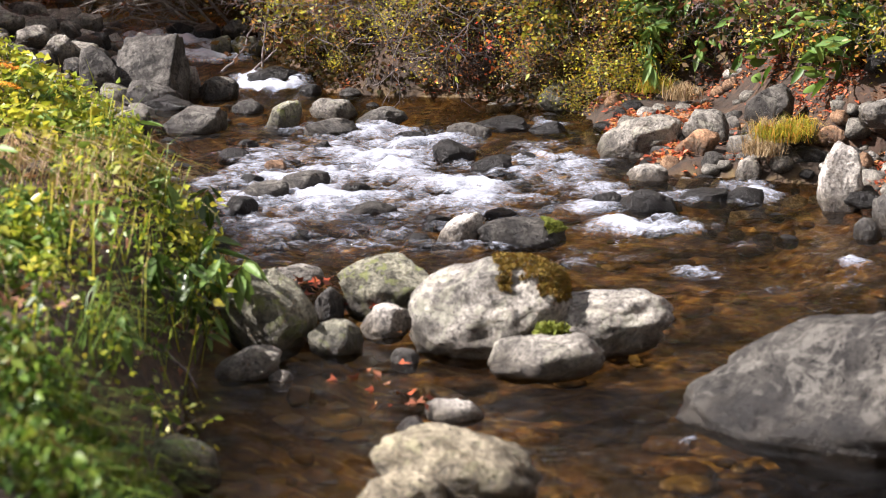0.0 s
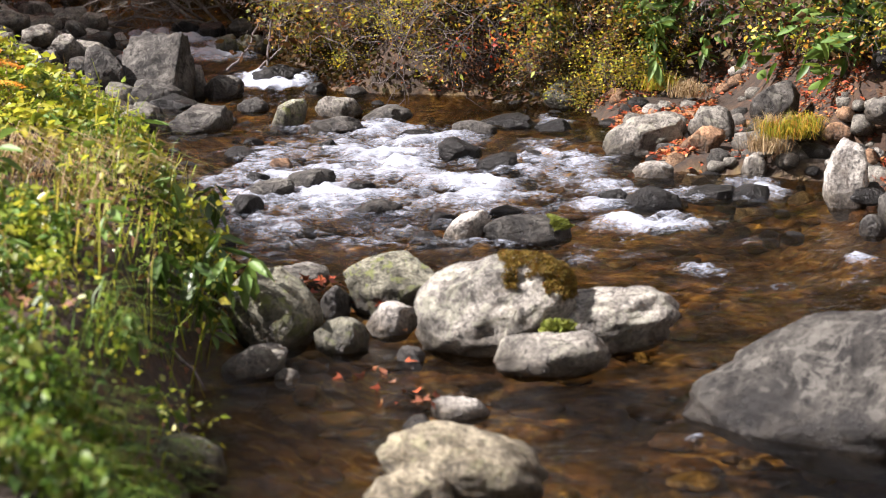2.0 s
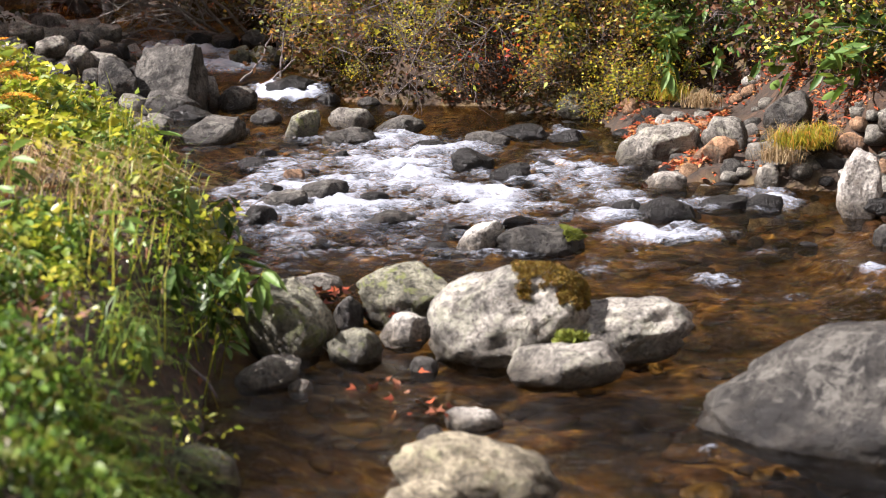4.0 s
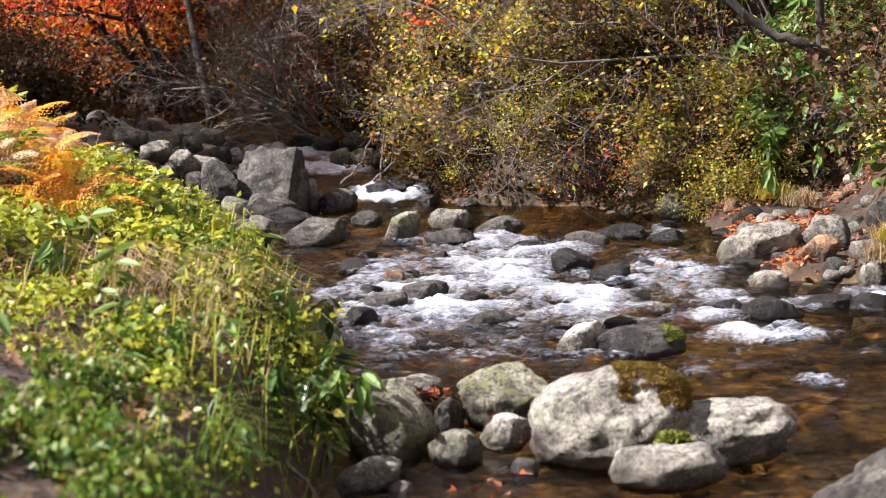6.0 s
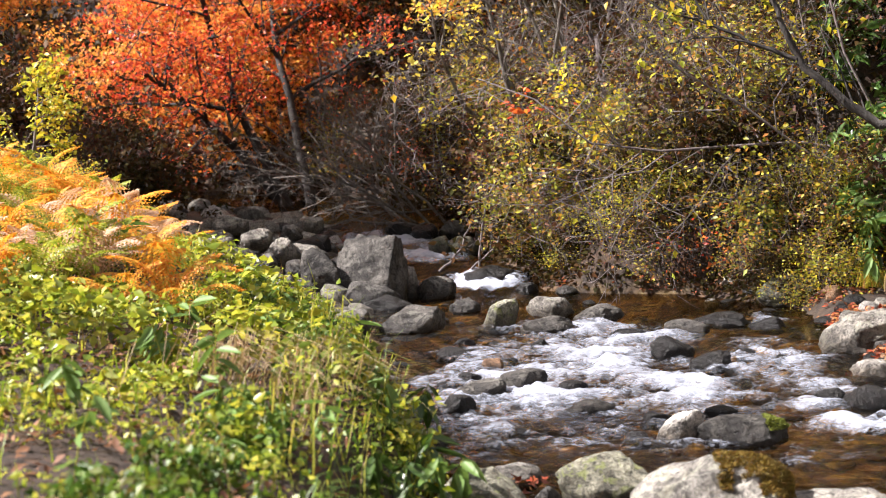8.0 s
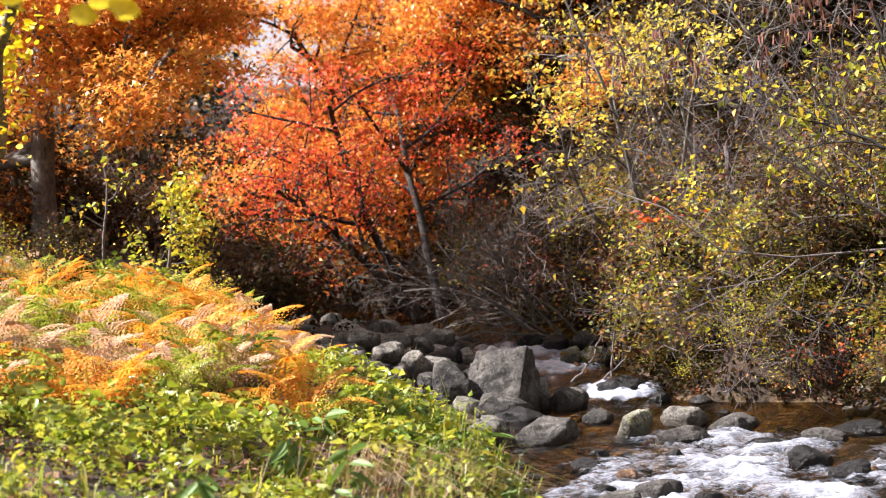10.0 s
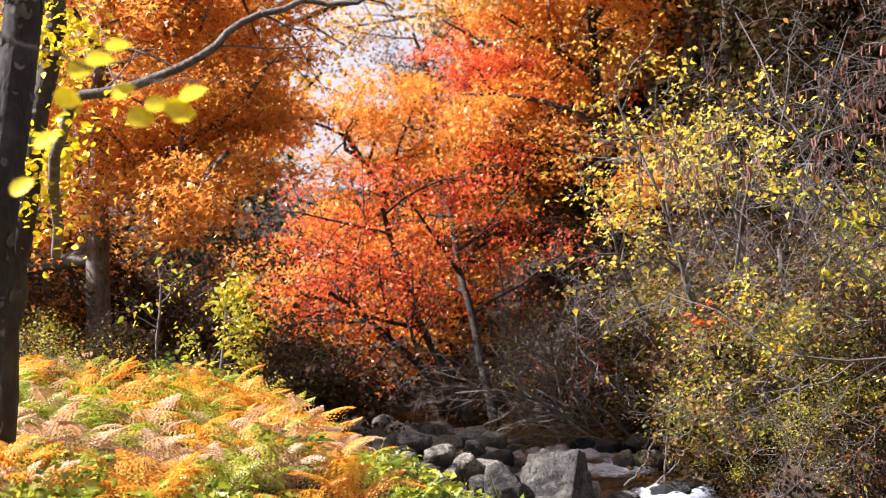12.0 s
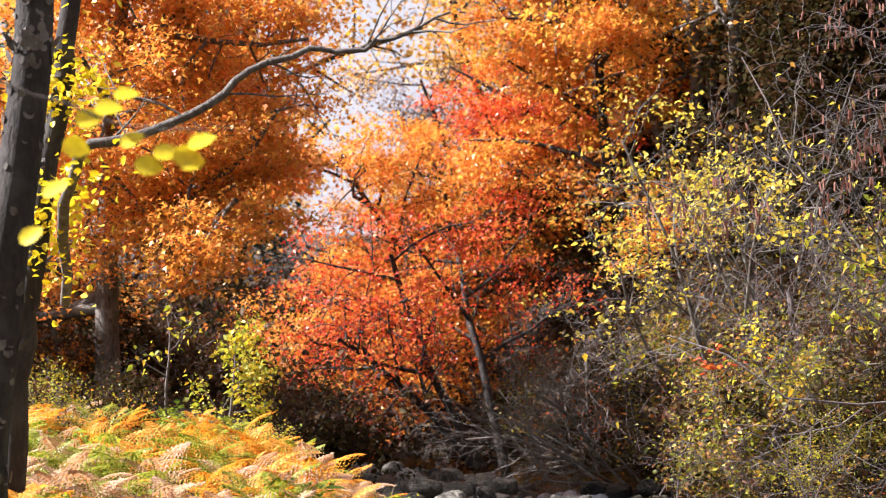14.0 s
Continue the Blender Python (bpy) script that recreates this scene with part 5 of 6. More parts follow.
fork = jagged([(0.92, 12.47, 1.86), (0.63, 12.48, 1.98), (0.4, 12.5, 2.1), (0.1, 12.5, 2.2)], 0.006, r)
stem = jagged([(1.75, 12.5, 1.25), (1.72, 12.45, 1.7), (1.68, 12.45, 2.4), (1.5, 12.45, 3.3)], 0.008, r)
paths, tips = [(main, np.linspace(0.05, 0.012, len(main))), (fork, np.linspace(0.02, 0.006, len(fork))), (stem, np.linspace(0.035, 0.015, len(stem)))], []
spec = {"levels": 3, "kids": (6, 5, 4), "first": (0.2, 0.2, 0.1), "ratio": 0.5, "up": (0.1, 0.0, -0.1), "wander": 0.2, "keep": 0.8}
for path in (main, fork, stem):
    for k in range(7):
        i = r.integers(len(path) // 3, len(path) - 1)
        grow(r, path[i], path[i] - path[i - 1] + r.normal(size=3) * 0.06, r.uniform(0.5, 1.1), 0.009, 1, spec, paths, tips)
part_of("trunk", mesh_of("trunk", *tubes(paths), BARK_SHADE_DARK, True), crook)
c = scattered(r, tips, 420, 0.05)
part_of("crown", leaf_mesh("crown", c, r.uniform(0.05, 0.08, len(c)), YELLOWGREEN, r, OVATE, 0.6), crook, "hanging yellow-green leaves")
tagged(crook, "crooked dark tree with yellow-green leaves over the bank", "tree")


# ---------------------------------------------------------------- thickets of the right bank and the slopes
def shrub_mould(name, label, mat_, bark, leaves, size, seed, height=1.1, stems=7, shape=OVATE, droop=0.3, spread=0.09, kids=(6, 5)):
    return tree(name, label, (0, 0, -50), height, 0.0075, bark, mat_, leaves, size, seed, shape, levels=2, kids=kids, first=(0.2, 0.15), ratio=0.5,
                up=(0.4, 0.0), wander=0.32, keep=0.6, spread=spread, stems=stems, droop=droop, category="shrub")


moulds = {
    "olive": shrub_mould("leafy_shrub", "olive-green shrub with small leaves on the bank", OLIVE, TWIG, 1300, 0.052, 71),
    "olive2": shrub_mould("leafy_shrub", "olive and brown shrub with thin twigs", OLIVE, BARK, 800, 0.05, 72),
    "yg": shrub_mould("yellow_green_shrub", "yellow-green leafy shrub on the bank", YELLOWGREEN, TWIG, 900, 0.055, 73),
    "yellow": shrub_mould("yellow_shrub", "shrub with yellow autumn leaves", YELLOW, BARK, 500, 0.052, 74),
    "brown": shrub_mould("withered_shrub", "shrub with withered brown leaves", BROWN, TWIG, 600, 0.058, 75),
    "bare": shrub_mould("twig_bush", "tangle of bare pale twigs", BROWN, TWIG, 90, 0.05, 76, stems=9, kids=(6, 5)),
    # the next two carry the gloom of the thicket in their leaf colour
    "dark": shrub_mould("undergrowth_bush", "undergrowth shrub, shade put into its dark leaf colour", SHADE_LEAF, BARK_SHADE_DARK, 1500, 0.075, 77),
    "brown_dark": shrub_mould("bramble_bush", "undergrowth shrub on arching stems, shade put into reddish-brown leaf colour", BROWN_SHADE_LEAF, BARK_SHADE_DARK, 900, 0.065, 80, droop=0.6),
    "green": shrub_mould("bamboo_thicket", "green broad-leaved plant on the bank", BAMBOO, STRAW, 300, 0.2, 78, height=0.8, shape=SASA, droop=0.5),
    "red": shrub_mould("red_shrub", "small shrub with dark red leaves", RED, BARK, 500, 0.055, 79, height=0.8),
}


def plant(kind, x, y, scale, turn, dz=-0.03):
    if kind == "dark" and (x * 7.3) % 1 < 0.45:
        kind = "brown_dark"
    ob = copy_thing(moulds[kind], pose(x, y, float(ground_z(x, y)) + dz, 0, 0, turn) @ Matrix.Scale(scale, 4))
    ob["group"] = "shrubs of the banks"
    return ob


r = np.random.default_rng(83)
kinds_right = ["olive", "olive2", "green", "brown", "dark", "yellow", "bare", "yg", "dark", "olive", "red"]
for k in range(560):
    y = r.uniform(8.6, 22.5)
    s = r.uniform(0.0, 1.0) ** 1.8 * 5.0
    shore = float(np.interp(y, (0, 8, 9, 12.6, 13.4, 60), (1.6, 1.3, 1.1, 1.0, 0.3, 0.3)))
    x = float(right_edge(y)) + shore + (0.08 if y > 13.3 else 0.28) + s
    if x > 0.33 * y + 1.0:
        continue
    pick = kinds_right[int(r.integers(0, len(kinds_right)))]
    if x < -0.3 or (y > 17.0 and s < 1.5):
        pick = ["dark", "olive2", "dark", "brown", "bare", "dark", "olive", "red"][int(r.integers(0, 8))]
    if s > 0.6 and x > -0.5 and y < 16.5 and r.random() < 0.7:
        pick = ["olive2", "dark", "brown", "bare", "green", "dark", "dark", "olive"][int(r.integers(0, 8))]
    elif s > 0.9 and r.random() < 0.75:
        pick = ["dark", "brown", "dark", "dark", "bare", "dark", "dark"][int(r.integers(0, 7))]
    if s > (1.7 if y > 16.5 else 3.0) and r.random() < 0.8:
        pick = ["dark", "dark", "dark", "dark", "brown"][int(r.integers(0, 5))]
    if x > 0.95 and y < 15 and s < 2.2 and r.random() < 0.85:
        pick = ["green", "dark", "dark", "bare", "olive2", "green", "brown", "olive"][int(r.integers(0, 8))]
    plant(pick, x, y, r.uniform(0.55, 1.0), r.uniform(0, 360))
# tall bamboo grass along the foot of the right bank
for k in range(125):
    y = r.uniform(12.6, 14.2)
    x = r.uniform(1.25, 3.4)
    bamboo_grass(*on_ground(x, y), r.uniform(0.25, 0.6), 700 + k, k % 4 == 0, 9, -1.6 + r.normal() * 0.9, r.uniform(0.55, 0.85), "tall bamboo grass with long arching green leaves", 30)
for k in range(46):
    x, y = r.uniform(0.9, 2.9), r.uniform(12.7, 13.6)
    plant(["green", "olive2", "dark", "olive", "green", "yg"][k % 6], x, y, r.uniform(0.3, 0.5), r.uniform(0, 360))
# low growth along the foot of the steep bank
for k in range(46):
    y = r.uniform(13.1, 15.2)
    x = float(right_edge(y)) + r.uniform(0.3, 0.9)
    plant(["olive", "olive2", "brown", "yg", "dark", "olive2"][k % 6], x, y, r.uniform(0.3, 0.55), r.uniform(0, 360))
# the twiggy tangle that hangs over the little fall
for x, y, sc in [(-0.62, 14.5, 0.6), (-0.45, 14.6, 0.7), (-0.2, 14.5, 0.65), (-0.75, 14.9, 0.7), (-0.05, 14.7, 0.7), (-0.5, 15.0, 0.9)]:
    plant("bare", x, y, sc, r.uniform(0, 360))
for x, y, sc in [(-0.6, 14.5, 0.8), (-0.3, 14.6, 1.0), (-0.8, 15.0, 0.9)]:
    plant("olive", x, y, sc, r.uniform(0, 360))
# undergrowth beneath the maples and beyond the upper stream
for k in range(280):
    y = r.uniform(16.5, 32)
    x = -y * math.tan(radians(r.uniform(-4, 30)))
    if left_edge(y) - 0.3 < x < right_edge(y) + 0.3 or (x > grass_edge(y) and x < left_edge(y)):
        continue
    plant(["dark", "dark", "bare", "dark", "dark", "dark"][k % 6], x, y, r.uniform(0.8, 1.0) + 0.06 * max(y - 20, 0), r.uniform(0, 360))
for k in range(46):
    az, dist = radians(r.uniform(14, 26)), r.uniform(20, 29)
    plant("dark", -math.sin(az) * dist, math.cos(az) * dist, r.uniform(1.2, 1.9), r.uniform(0, 360))
for k in range(16):
    y = r.uniform(12.2, 15.5)
    x = -y * math.tan(radians(r.uniform(17, 27)))
    if grass_edge(y) - x > 0.3:
        plant(["dark", "yg", "olive"][k % 3], x, y, r.uniform(0.35, 0.6), r.uniform(0, 360))

# dark trees added on the slope behind the thickets; shade is put into their leaves
r = np.random.default_rng(89)
shade_mould = tree("understorey_tree", "small added slope tree, shade put into its dark leaves", (0, 0, -55), 3.4, 0.05, BARK_SHADE_DARK, SHADE_LEAF, 5200, 0.1, 90, OVATE, levels=2, kids=(14, 8), first=(0.05, 0.1),
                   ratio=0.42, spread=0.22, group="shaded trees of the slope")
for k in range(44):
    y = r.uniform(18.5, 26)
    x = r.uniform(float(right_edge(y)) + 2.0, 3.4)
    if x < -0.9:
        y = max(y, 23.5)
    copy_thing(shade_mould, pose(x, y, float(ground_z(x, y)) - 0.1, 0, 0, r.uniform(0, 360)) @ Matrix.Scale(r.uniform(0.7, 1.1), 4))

# far woods
r = np.random.default_rng(91)
far_mats = [(ORANGE, "orange"), (AMBER, "amber"), (BROWN, "brown")]
far_moulds = [tree("far_tree", f"tree with {word} leaves in the wood around", (0, 0, -60), 9.0, 0.16, BARK_SHADE_DARK, m_, 7000, 0.14, 92 + i, OVATE, levels=2, kids=(13, 8), first=(0.15, 0.1),
                   ratio=0.42, spread=0.4, group="trees of the wood around") for i, (m_, word) in enumerate(far_mats)]
for k in range(46):
    az, dist = radians(r.uniform(-20, 36)), r.uniform(27, 62)
    if 12.3 < math.degrees(az) < 17.5:
        dist = r.uniform(46, 62)
    x, y = -math.sin(az) * dist, math.cos(az) * dist
    sc = r.uniform(0.8, 1.25) * (0.4 if 11.8 < math.degrees(az) < 17.8 else 1)
    copy_thing(far_moulds[k % 3], pose(x, y, float(ground_z(x, y)) - 0.2, 0, 0, r.uniform(0, 360)) @ Matrix.Scale(sc, 4))
# added unseen wood beside and behind the camera, to cut the sky light
unseen_moulds = [tree("far_tree", f"tree with {word} leaves in the wood around", (0, 0, -60), 9.0, 0.16, BARK_SHADE_DARK, m_, 2600, 0.28, 192 + i, OVATE, levels=2, kids=(13, 8), first=(0.15, 0.1),
                      ratio=0.42, spread=0.4, group="trees of the wood around") for i, (m_, word) in enumerate(far_mats)]
for k in range(54):
    az, dist = radians(r.uniform(38, 335)), r.uniform(15, 34)
    if math.degrees(az) < 112:
        dist += 26
    x, y = -math.sin(az) * dist, math.cos(az) * dist
    copy_thing(unseen_moulds[k % 3], pose(x, y, float(ground_z(x, y)) - 0.2, 0, 0, r.uniform(0, 360)) @ Matrix.Scale(r.uniform(0.8, 1.2), 4))


def conifer(x, y, height, seed):
    r = np.random.default_rng(seed)
    thing = new("conifer")
    thing.matrix_world = pose(x, y, float(ground_z(x, y)) - 0.2)
    part_of("trunk", mesh_of("trunk", *tubes([(np.array([(0, 0, 0), (0, 0, height * 0.5), (0, 0, height)]), [0.2, 0.12, 0.02])]), BARK_SHADE_DARK, True), thing)
    n = 9000
    f = r.random(n) ** 0.8
    a, tier = r.uniform(0, 2 * np.pi, n), np.round(f * 16) / 16
    rad = (1 - tier) * height * 0.24 * np.sqrt(r.random(n)) * (0.75 + 0.25 * np.sin(a * 5 + tier * 40))
    c = np.stack([np.cos(a) * rad, np.sin(a) * rad, height * (0.12 + 0.88 * tier) - rad * 0.45 + r.normal(size=n) * 0.1], 1)
    part_of("crown", leaf_mesh("crown", c, r.uniform(0.2, 0.4, n), CONIFER, r, LANCE, 0.6), thing)
    return tagged(thing, "distant blue-green conifer behind the maples", "tree", "conifers")


for k, (x, y, hh) in enumerate([(-14.6, 43, 9.5), (-16.2, 45, 10.5), (-20, 44, 11), (-9, 56, 9)]):
    conifer(x, y, hh, 130 + k)
for mould in list(moulds.values()) + far_moulds + unseen_moulds + [shade_mould]:
    for o in [mould, *mould.children_recursive]:
        bpy.data.objects.remove(o)

# ---------------------------------------------------------------- shore details
r = np.random.default_rng(97)
y = np.concatenate([r.uniform(8.6, 15, 9000), r.uniform(10.3, 13.2, 9000), r.uniform(10.2, 10.7, 1500)])
x = right_edge(y) + 0.12 + r.random(len(y)) ** 1.3 * 1.6
x[-1500:] = r.uniform(1.05, 2.7, 1500)
clump = vnoise(x * 2.5, y * 2.5, 99) + 0.4 * vnoise(x * 7, y * 7, 98)
ok = clump > -0.3 + 0.3 * r.random(len(x))
x, y = x[ok], y[ok]
n = len(x)
c = np.stack([x, y, ground_z(x, y) + r.uniform(0.005, 0.03, n)], 1)
tagged(new("fallen_leaves", leaf_mesh("fallen_leaves", c, r.uniform(0.022, 0.046, n), FALLEN, r, OVATE, 0.0, 2.5, 0.3)), "fallen red and brown leaves on the stony shore", "leaves", kind="stuff")
y = r.uniform(12.8, 21, 26000)
x = right_edge(y) + 0.1 + r.random(len(y)) ** 1.4 * 2.6
n = len(x)
c = np.stack([x, y, ground_z(x, y) + r.uniform(0.0, 0.12, n)], 1)
# litter over the soil; the bank's shade is put into its colour
tagged(new("bank_litter", leaf_mesh("bank_litter", c, r.uniform(0.025, 0.07, n), SHADE_LEAF, r, OVATE, 0.4, 0.8, 0.3)), "leaf litter and low plants, shade put into their dark colour", "leaves", kind="stuff")
x, y = terrace_points(r, 5000, 2.6, 9.5, -5.0, bare=False)
n = len(x)
c = np.stack([x, y, ground_z(x, y) + r.uniform(0.01, 0.05, n)], 1)
tagged(new("leaf_litter", leaf_mesh("leaf_litter", c, r.uniform(0.03, 0.06, n), BROWN, r, OVATE, 0.0, 2.0, 0.3)), "brown fallen leaves between the weeds", "leaves", kind="stuff")


# ---------------------------------------------------------------- moss, sticks, pebbles
def moss_on(ob, mat, inside, count, seed, label, length=0.009):
    """A cushion of moss on the faces of a stone for which inside(x, y, z) holds, in parts of its half width, half depth and height."""
    r = np.random.default_rng(seed)
    me = ob.data
    co = np.array([v.co for v in me.vertices])
    no = np.array([v.normal for v in me.vertices])
    half, dep, top = np.abs(co[:, 0]).max(), np.abs(co[:, 1]).max(), co[:, 2].max()
    ok = np.array([inside(x / half + 0.14 * noise.noise(Vector((x, y, z)) * 14), y / dep, z / top + 0.12 * noise.noise(Vector((x, y, z)) * 17 + Vector((9, 0, 0)))) for x, y, z in co])
    if not ok.any():
        return
    tri = np.array([p.vertices[:] for p in me.polygons])
    tri = tri[ok[tri].all(1)]
    tri = tri[r.integers(0, len(tri), count)]
    wt = r.dirichlet((1, 1, 1), count)
    pick = tri[:, 0]
    c = (co[tri] * wt[:, :, None]).sum(1) + no[pick] * r.uniform(0.0, 0.012, count)[:, None]
    ax = no[pick] + r.normal(size=(count, 3)) * 0.7
    part_of("moss", mesh_of("moss", *leaf_arrays(c, ax, r.normal(size=(count, 3)), length * r.uniform(0.5, 1.3, count), OVATE, 0.3, 0.2), mat), ob, label)


moss_on(moss_boulder, MOSS, lambda x, y, z: (x > 0.1 and z > 0.98 - 0.52 * max(x - 0.12, 0) and y < 0.6) or (0.05 < x < 0.32 and z > 0.72 and y < 0.2), 16000, 201, "olive-brown cushion of moss")
moss_on(tuft_stone, MOSS_GREEN, lambda x, y, z: -0.15 < x < 0.35 and z > 0.8 and y > 0.1, 900, 202, "yellow-green moss tuft", 0.035)
moss_on(riffle_stone, MOSS_GREEN, lambda x, y, z: x > 0.45 and z > 0.45, 3000, 203, "dark green moss")


def stick(name, label, points, radius, mat, seed, category="stick"):
    r = np.random.default_rng(seed)
    path = jagged(points, radius * 0.5, r)
    return tagged(new(name, mesh_of(name, *tubes([(path, np.linspace(radius, radius * 0.5, len(path)))], 8, 6), mat, True)), label, category)


stick("stick", "pale dry stick leaning from the bank", [(-1.07, 6.41, 0.2), (-0.96, 6.33, 0.12), (-0.86, 6.24, 0.03)], 0.009, TWIG, 211)
stick("twig", "thin bent twig reaching from bank to stones", [(-1.05, 7.2, 0.2), (-0.84, 7.05, 0.1), (-0.65, 6.97, 0.07), (-0.39, 6.89, 0.0)], 0.005, BARK, 212, "twig")
stick("twig", "thin twig dipping into the shallow water", [(-0.76, 6.9, 0.12), (-0.7, 6.85, 0.06), (-0.66, 6.8, -0.02)], 0.004, BARK, 213, "twig")
stick("log", "pale broken branch lying on the slope", [(0.24, 14.4, 1.36), (0.38, 14.3, 1.3), (0.5, 14.2, 1.18)], 0.022, WHITE, 214, "branch")
stick("stump", "weathered grey stump among the shrubs", [on_ground(-0.44, 15.5, -0.1), (-0.44, 15.5, 1.6), (-0.45, 15.5, 2.15)], 0.045, TWIG, 215, "stump")
for k, pts in enumerate([[(-1.75, 14.6, 0.26), (-1.6, 14.7, 0.42), (-1.5, 14.75, 0.66)], [(-1.5, 14.6, 0.28), (-1.3, 14.65, 0.45), (-1.22, 14.7, 0.62)], [(-1.42, 14.5, 0.3), (-1.38, 14.6, 0.75), (-1.3, 14.6, 0.95)]]):
    stick("driftwood", "thin pale driftwood branch at the little fall", pts, 0.011, TWIG, 220 + k, "branch")

# sprays of clear red and yellow leaves on the shrubs of the right bank
r = np.random.default_rng(231)
for name, label, (sx, sy, sz), (dx, dz), n, mat, size in [
        ("red_sprig", "sprig of bright red leaves in the thicket", (-1.07, 14.3, 1.55), (0.05, 0.06), 14, RED, 0.07),
        ("red_sprig", "sprig of bright red leaves in the thicket", (-1.04, 14.3, 1.68), (0.03, 0.03), 8, RED, 0.06),
        ("yellow_sprig", "upright sprig of yellow-green leaves", (-0.69, 14.3, 1.75), (0.04, 0.15), 26, PURE_YELLOW, 0.065),
        ("yellow_sprig", "hanging sprig of clear yellow leaves", (-0.22, 13.9, 0.62), (0.02, 0.06), 12, PURE_YELLOW, 0.05),
        ("yellow_sprig", "upright sprig of yellow-green leaves", (-1.9, 15.8, 1.5), (0.05, 0.1), 18, YELLOWGREEN, 0.06)]:
    thing = new(name)
    thing.matrix_world = pose(sx, sy, sz)
    part_of("twig", mesh_of("twig", *tubes([(np.array([(0.02, 0.25, -0.5), (0, 0.05, -0.15), (0, 0, dz)]), [0.004, 0.003, 0.001])]), BARK, True), thing)
    c = np.stack([r.normal(size=n) * dx, r.normal(size=n) * 0.03, r.uniform(-1, 1, n) * dz], 1)
    part_of("foliage", leaf_mesh("foliage", c, size * r.uniform(0.7, 1.2, n), mat, r, OVATE, 0.3, 0.3), thing)
    tagged(thing, label, "sprig")


def tussock(x, y, z, seed, count=260, label="drooping tussock of yellow-brown grass on the bank lip"):
    r = np.random.default_rng(seed)
    px, py = r.normal(size=count) * 0.05, r.normal(size=count) * 0.05
    me = blades("tussock", px, py, np.zeros(count), r.uniform(0.09, 0.2, count), r.uniform(0.0015, 0.003, count), STRAW if seed % 3 == 0 else OLIVE, r, 1.7)
    ob = new("grass_tussock", me)
    ob.matrix_world = pose(x, y, z)
    return tagged(ob, label, "grass", "tussocks of the right shore")


for k, (x, y) in enumerate([(1.8, 10.35), (1.87, 10.4), (1.95, 10.4), (1.9, 10.55), (2.03, 10.5), (1.45, 12.6), (1.6, 12.3), (2.3, 11.3)]):
    tussock(*on_ground(x, y, 0.05 if k > 4 else 0.12), 240 + k)

pebbles = [stone_mesh("pebble", 1.0, 0.8, 0.4, 0.3, m_, 260 + k, 0, 0.75, 2, 0.03) for k, m_ in enumerate([GREY, GRANITE, GRANITE, DARKROCK, WHITE, OCHRE])]


def pebble(x, y, z, w, k, turn, label, group, name="pebble"):
    ob = new(name, pebbles[k % len(pebbles)])
    ob.matrix_world = pose(x, y, z, 0, 0, turn) @ Matrix.Scale(w, 4)
    return tagged(ob, label, "stone", group)


r = np.random.default_rng(271)
for k in range(205):
    y = r.uniform(9.2, 13.6)
    x = float(right_edge(y)) + r.uniform(-0.1, 1.1)
    pebble(*on_ground(x, y), r.uniform(0.05, 0.16), k, r.uniform(0, 360), "small stone on the leafy shore", "pebbles of the right shore")
for k in range(90):
    x, y = r.uniform(1.1, 2.6), r.uniform(10.1, 10.6)
    pebble(*on_ground(x, y), r.uniform(0.06, 0.2), k, r.uniform(0, 360), "small stone at the foot of the leafy shore", "pebbles of the right shore")
for k in range(190):
    y = r.uniform(12.6, 19.5)
    lo_, hi_ = float(grass_edge(y)) - 0.1, float(left_edge(y)) + 0.15
    x = r.uniform(max(lo_, hi_ - 2.4), hi_)
    pebble(*on_ground(x, y), r.uniform(0.08, 0.3), (1, 2, 4, 0, 1, 3)[k % 6], r.uniform(0, 360), "rounded stone of the upper stone bar", "stones of the bar", "bar_stone")
for k in range(90):
    y = r.uniform(9.3, 12.8)
    x = r.uniform(float(grass_edge(y)) + 0.05, float(left_edge(y)) + 0.08)
    pebble(*on_ground(x, y), r.uniform(0.07, 0.2), (1, 2, 0, 4, 3)[k % 5], r.uniform(0, 360), "rounded grey stone at the foot of the grassy bank", "stones of the bar", "bar_stone")
for k in range(90):
    y = r.uniform(8.8, 13.4)
    x = float(left_edge(y)) + r.random() ** 1.5 * (float(right_edge(y)) - float(left_edge(y)))
    pebble(x, y, float(water_level(y)) - 0.02, r.uniform(0.05, 0.13), 3, r.uniform(0, 360), "small dark wet stone in the riffle", "stones of the riffle", "riffle_stone")

# cobbles on the stream bed, under water
bm = bmesh.new()
bmesh.ops.create_icosphere(bm, subdivisions=2, radius=1)
ball = np.array([v.co for v in bm.verts])
ball_faces = np.array([[v.index for v in f.verts] for f in bm.faces])
bm.free()
n = 420
y = 3.6 + 10 * r.random(n) ** 1.4
x = left_edge(y) + 0.05 + r.random(n) * (right_edge(y) - left_edge(y) - 0.1)
size = r.uniform(0.03, 0.1, n)
verts, loops = [], []
for k in range(n):
    a = r.uniform(0, 2 * np.pi)
    lump = ball * (1 + 0.26 * np.sin(ball[:, [1, 2, 0]] * 3.5 + r.uniform(0, 6, 3))) * (1, r.uniform(0.5, 0.9), 0.3) * size[k]
    rot = np.array([[math.cos(a), -math.sin(a), 0], [math.sin(a), math.cos(a), 0], [0, 0, 1]])
    verts.append(lump @ rot.T + (x[k], y[k], min(float(ground_z(x[k], y[k])) + 0.2 * size[k], float(water_level(y[k])) - 0.05 - 0.45 * size[k])))
    loops.append(ball_faces.ravel() + k * len(ball))
COBBLE, t, b = material("brown_bed_cobble")
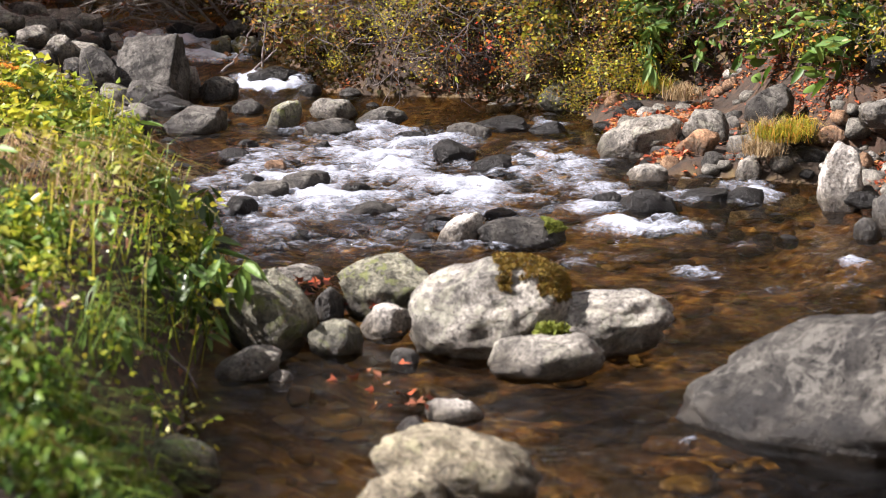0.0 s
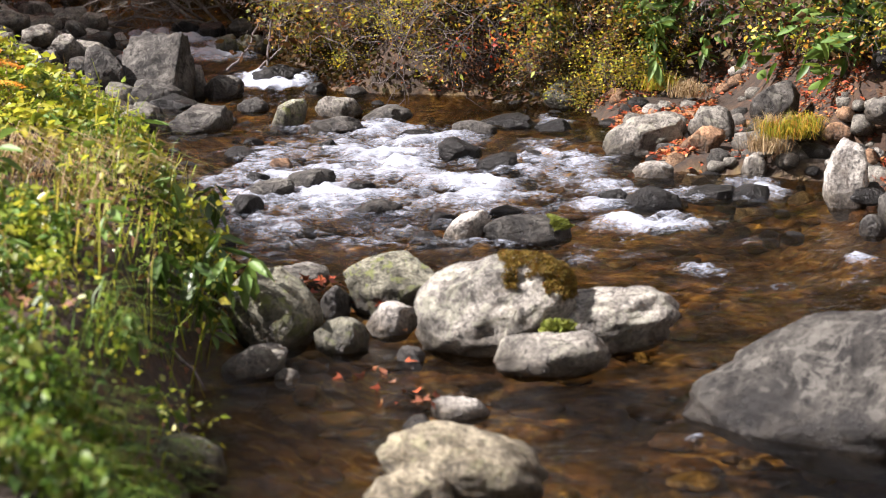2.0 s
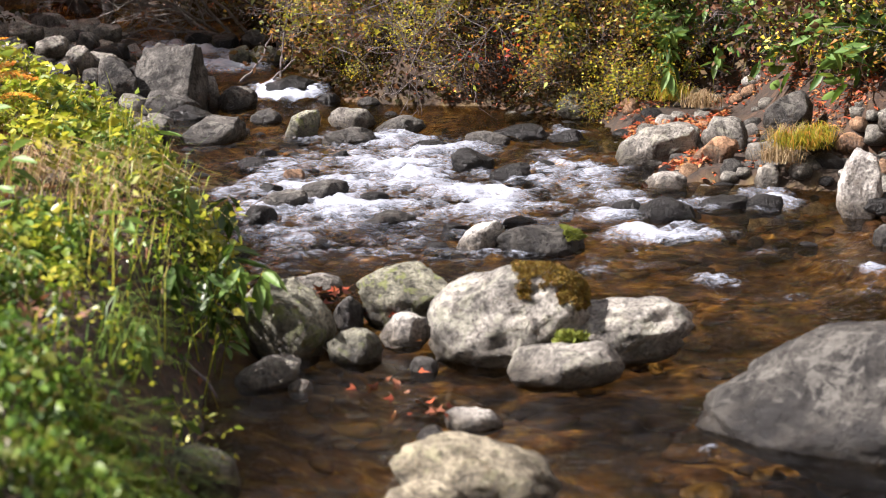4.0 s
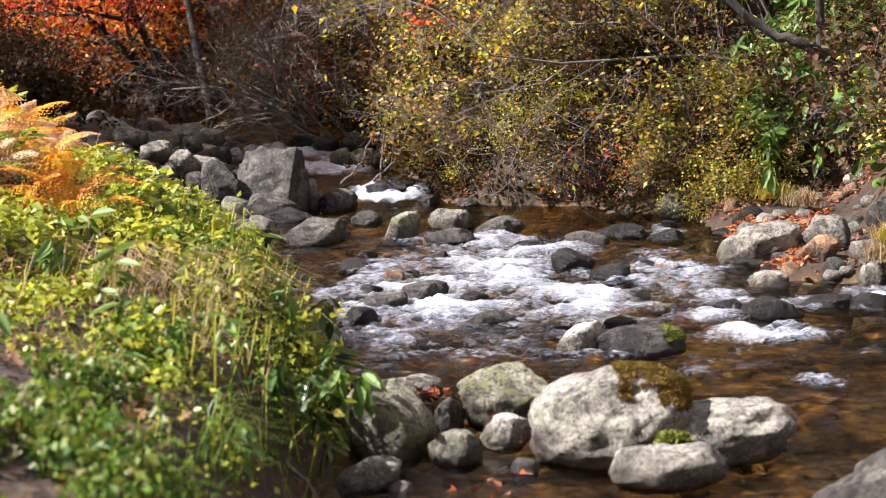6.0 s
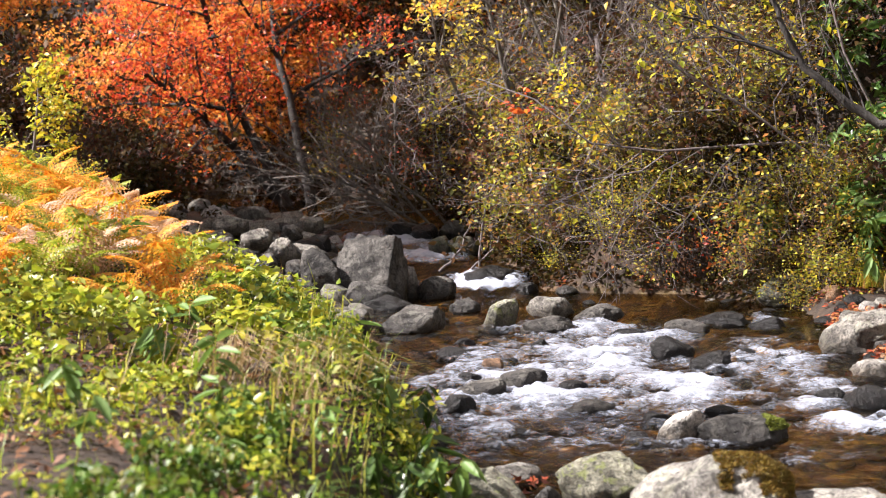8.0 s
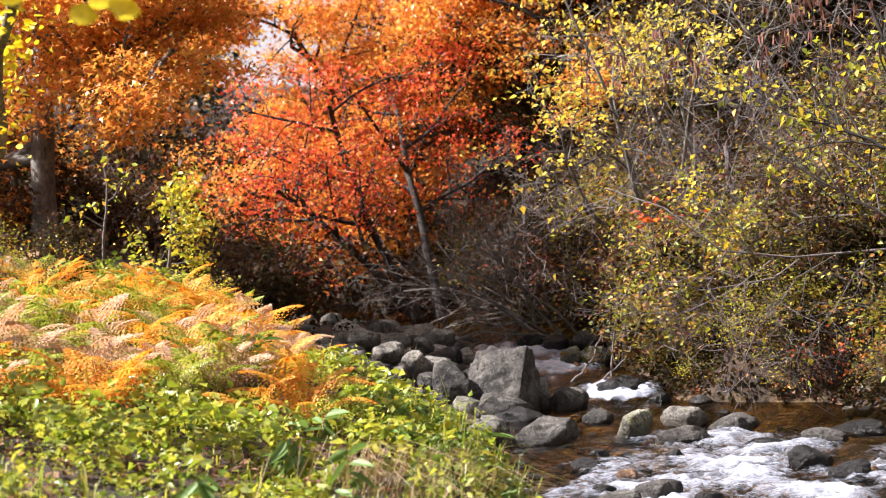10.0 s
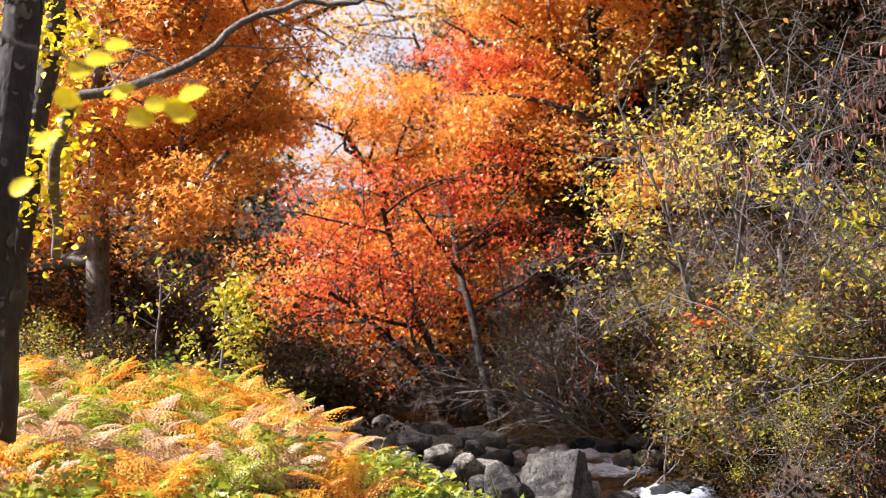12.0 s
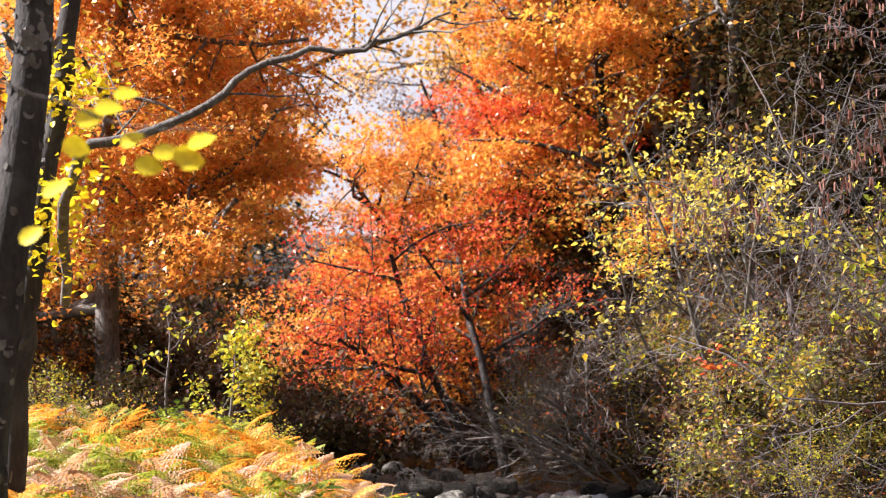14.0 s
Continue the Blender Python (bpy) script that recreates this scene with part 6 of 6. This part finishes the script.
tint = ramp(t, t.nodes.new("ShaderNodeNewGeometry").outputs["Random Per Island"], [(0.0, (0.04, 0.025, 0.013)), (0.35, (0.1, 0.06, 0.026)), (0.6, (0.17, 0.1, 0.04)), (0.75, (0.26, 0.21, 0.1)), (1.0, (0.08, 0.062, 0.04))])
grain = noise_tex(t, t.nodes.new("ShaderNodeTexCoord").outputs["Object"], 40.0, 4)
t.links.new(mix(t, 0.6, tint, ramp(t, grain, [(0.3, (0.35, 0.33, 0.3)), (0.7, (1.1, 1.1, 1.1))]), "MULTIPLY"), b.inputs["Base Color"])
tagged(new("bed_cobbles", mesh_of("bed_cobbles", np.concatenate(verts), np.concatenate(loops), np.full(n * len(ball_faces), 3), COBBLE, True)),
       "brown and ochre cobbles under the clear water", "stones", kind="stuff")

# red leaves caught on stones and floating at the edge
r = np.random.default_rng(281)
c = []
for lx, ly, lz, cnt, sp in [(-0.29, 6.55, 0.01, 7, 0.06), (-0.18, 6.25, 0.01, 9, 0.06), (-0.09, 5.98, 0.06, 5, 0.04), (-0.3, 7.45, 0.06, 14, 0.07), (-0.55, 7.75, 0.06, 22, 0.05), (-0.12, 7.05, 0.03, 6, 0.05), (-0.4, 6.9, 0.02, 6, 0.06)]:
    c.append(np.array([(lx, ly, lz)]) + r.normal(size=(cnt, 3)) * (sp, sp, 0.012))
c = np.concatenate(c)
tagged(new("drifted_leaves", leaf_mesh("drifted_leaves", c, r.uniform(0.03, 0.055, len(c)), FALLEN, r, MAPLE, 0.0, 1.5, 0.3)), "wet red leaves caught between the stones", "leaves", kind="stuff")

# dry straw lying over the bank
for sx, sy, sz, cnt in [(-1.72, 7.0, 0.6, 70), (-1.45, 7.0, 0.5, 60), (-1.3, 7.4, 0.48, 26), (-1.3, 6.5, 0.36, 30)]:
    px, py = sx + r.normal(size=cnt) * 0.09, sy + r.normal(size=cnt) * 0.09
    me = blades("straw", px, py, np.maximum(ground_z(px, py) + 0.05, sz - 0.08 + r.normal(size=cnt) * 0.025), r.uniform(0.2, 0.42, cnt), r.uniform(0.0015, 0.003, cnt), STRAW, r, 2.0, heading=-0.3)
    tagged(new("straw", me), "bent bundle of dry straw on the bank", "straw", "straw bundles", kind="stuff")
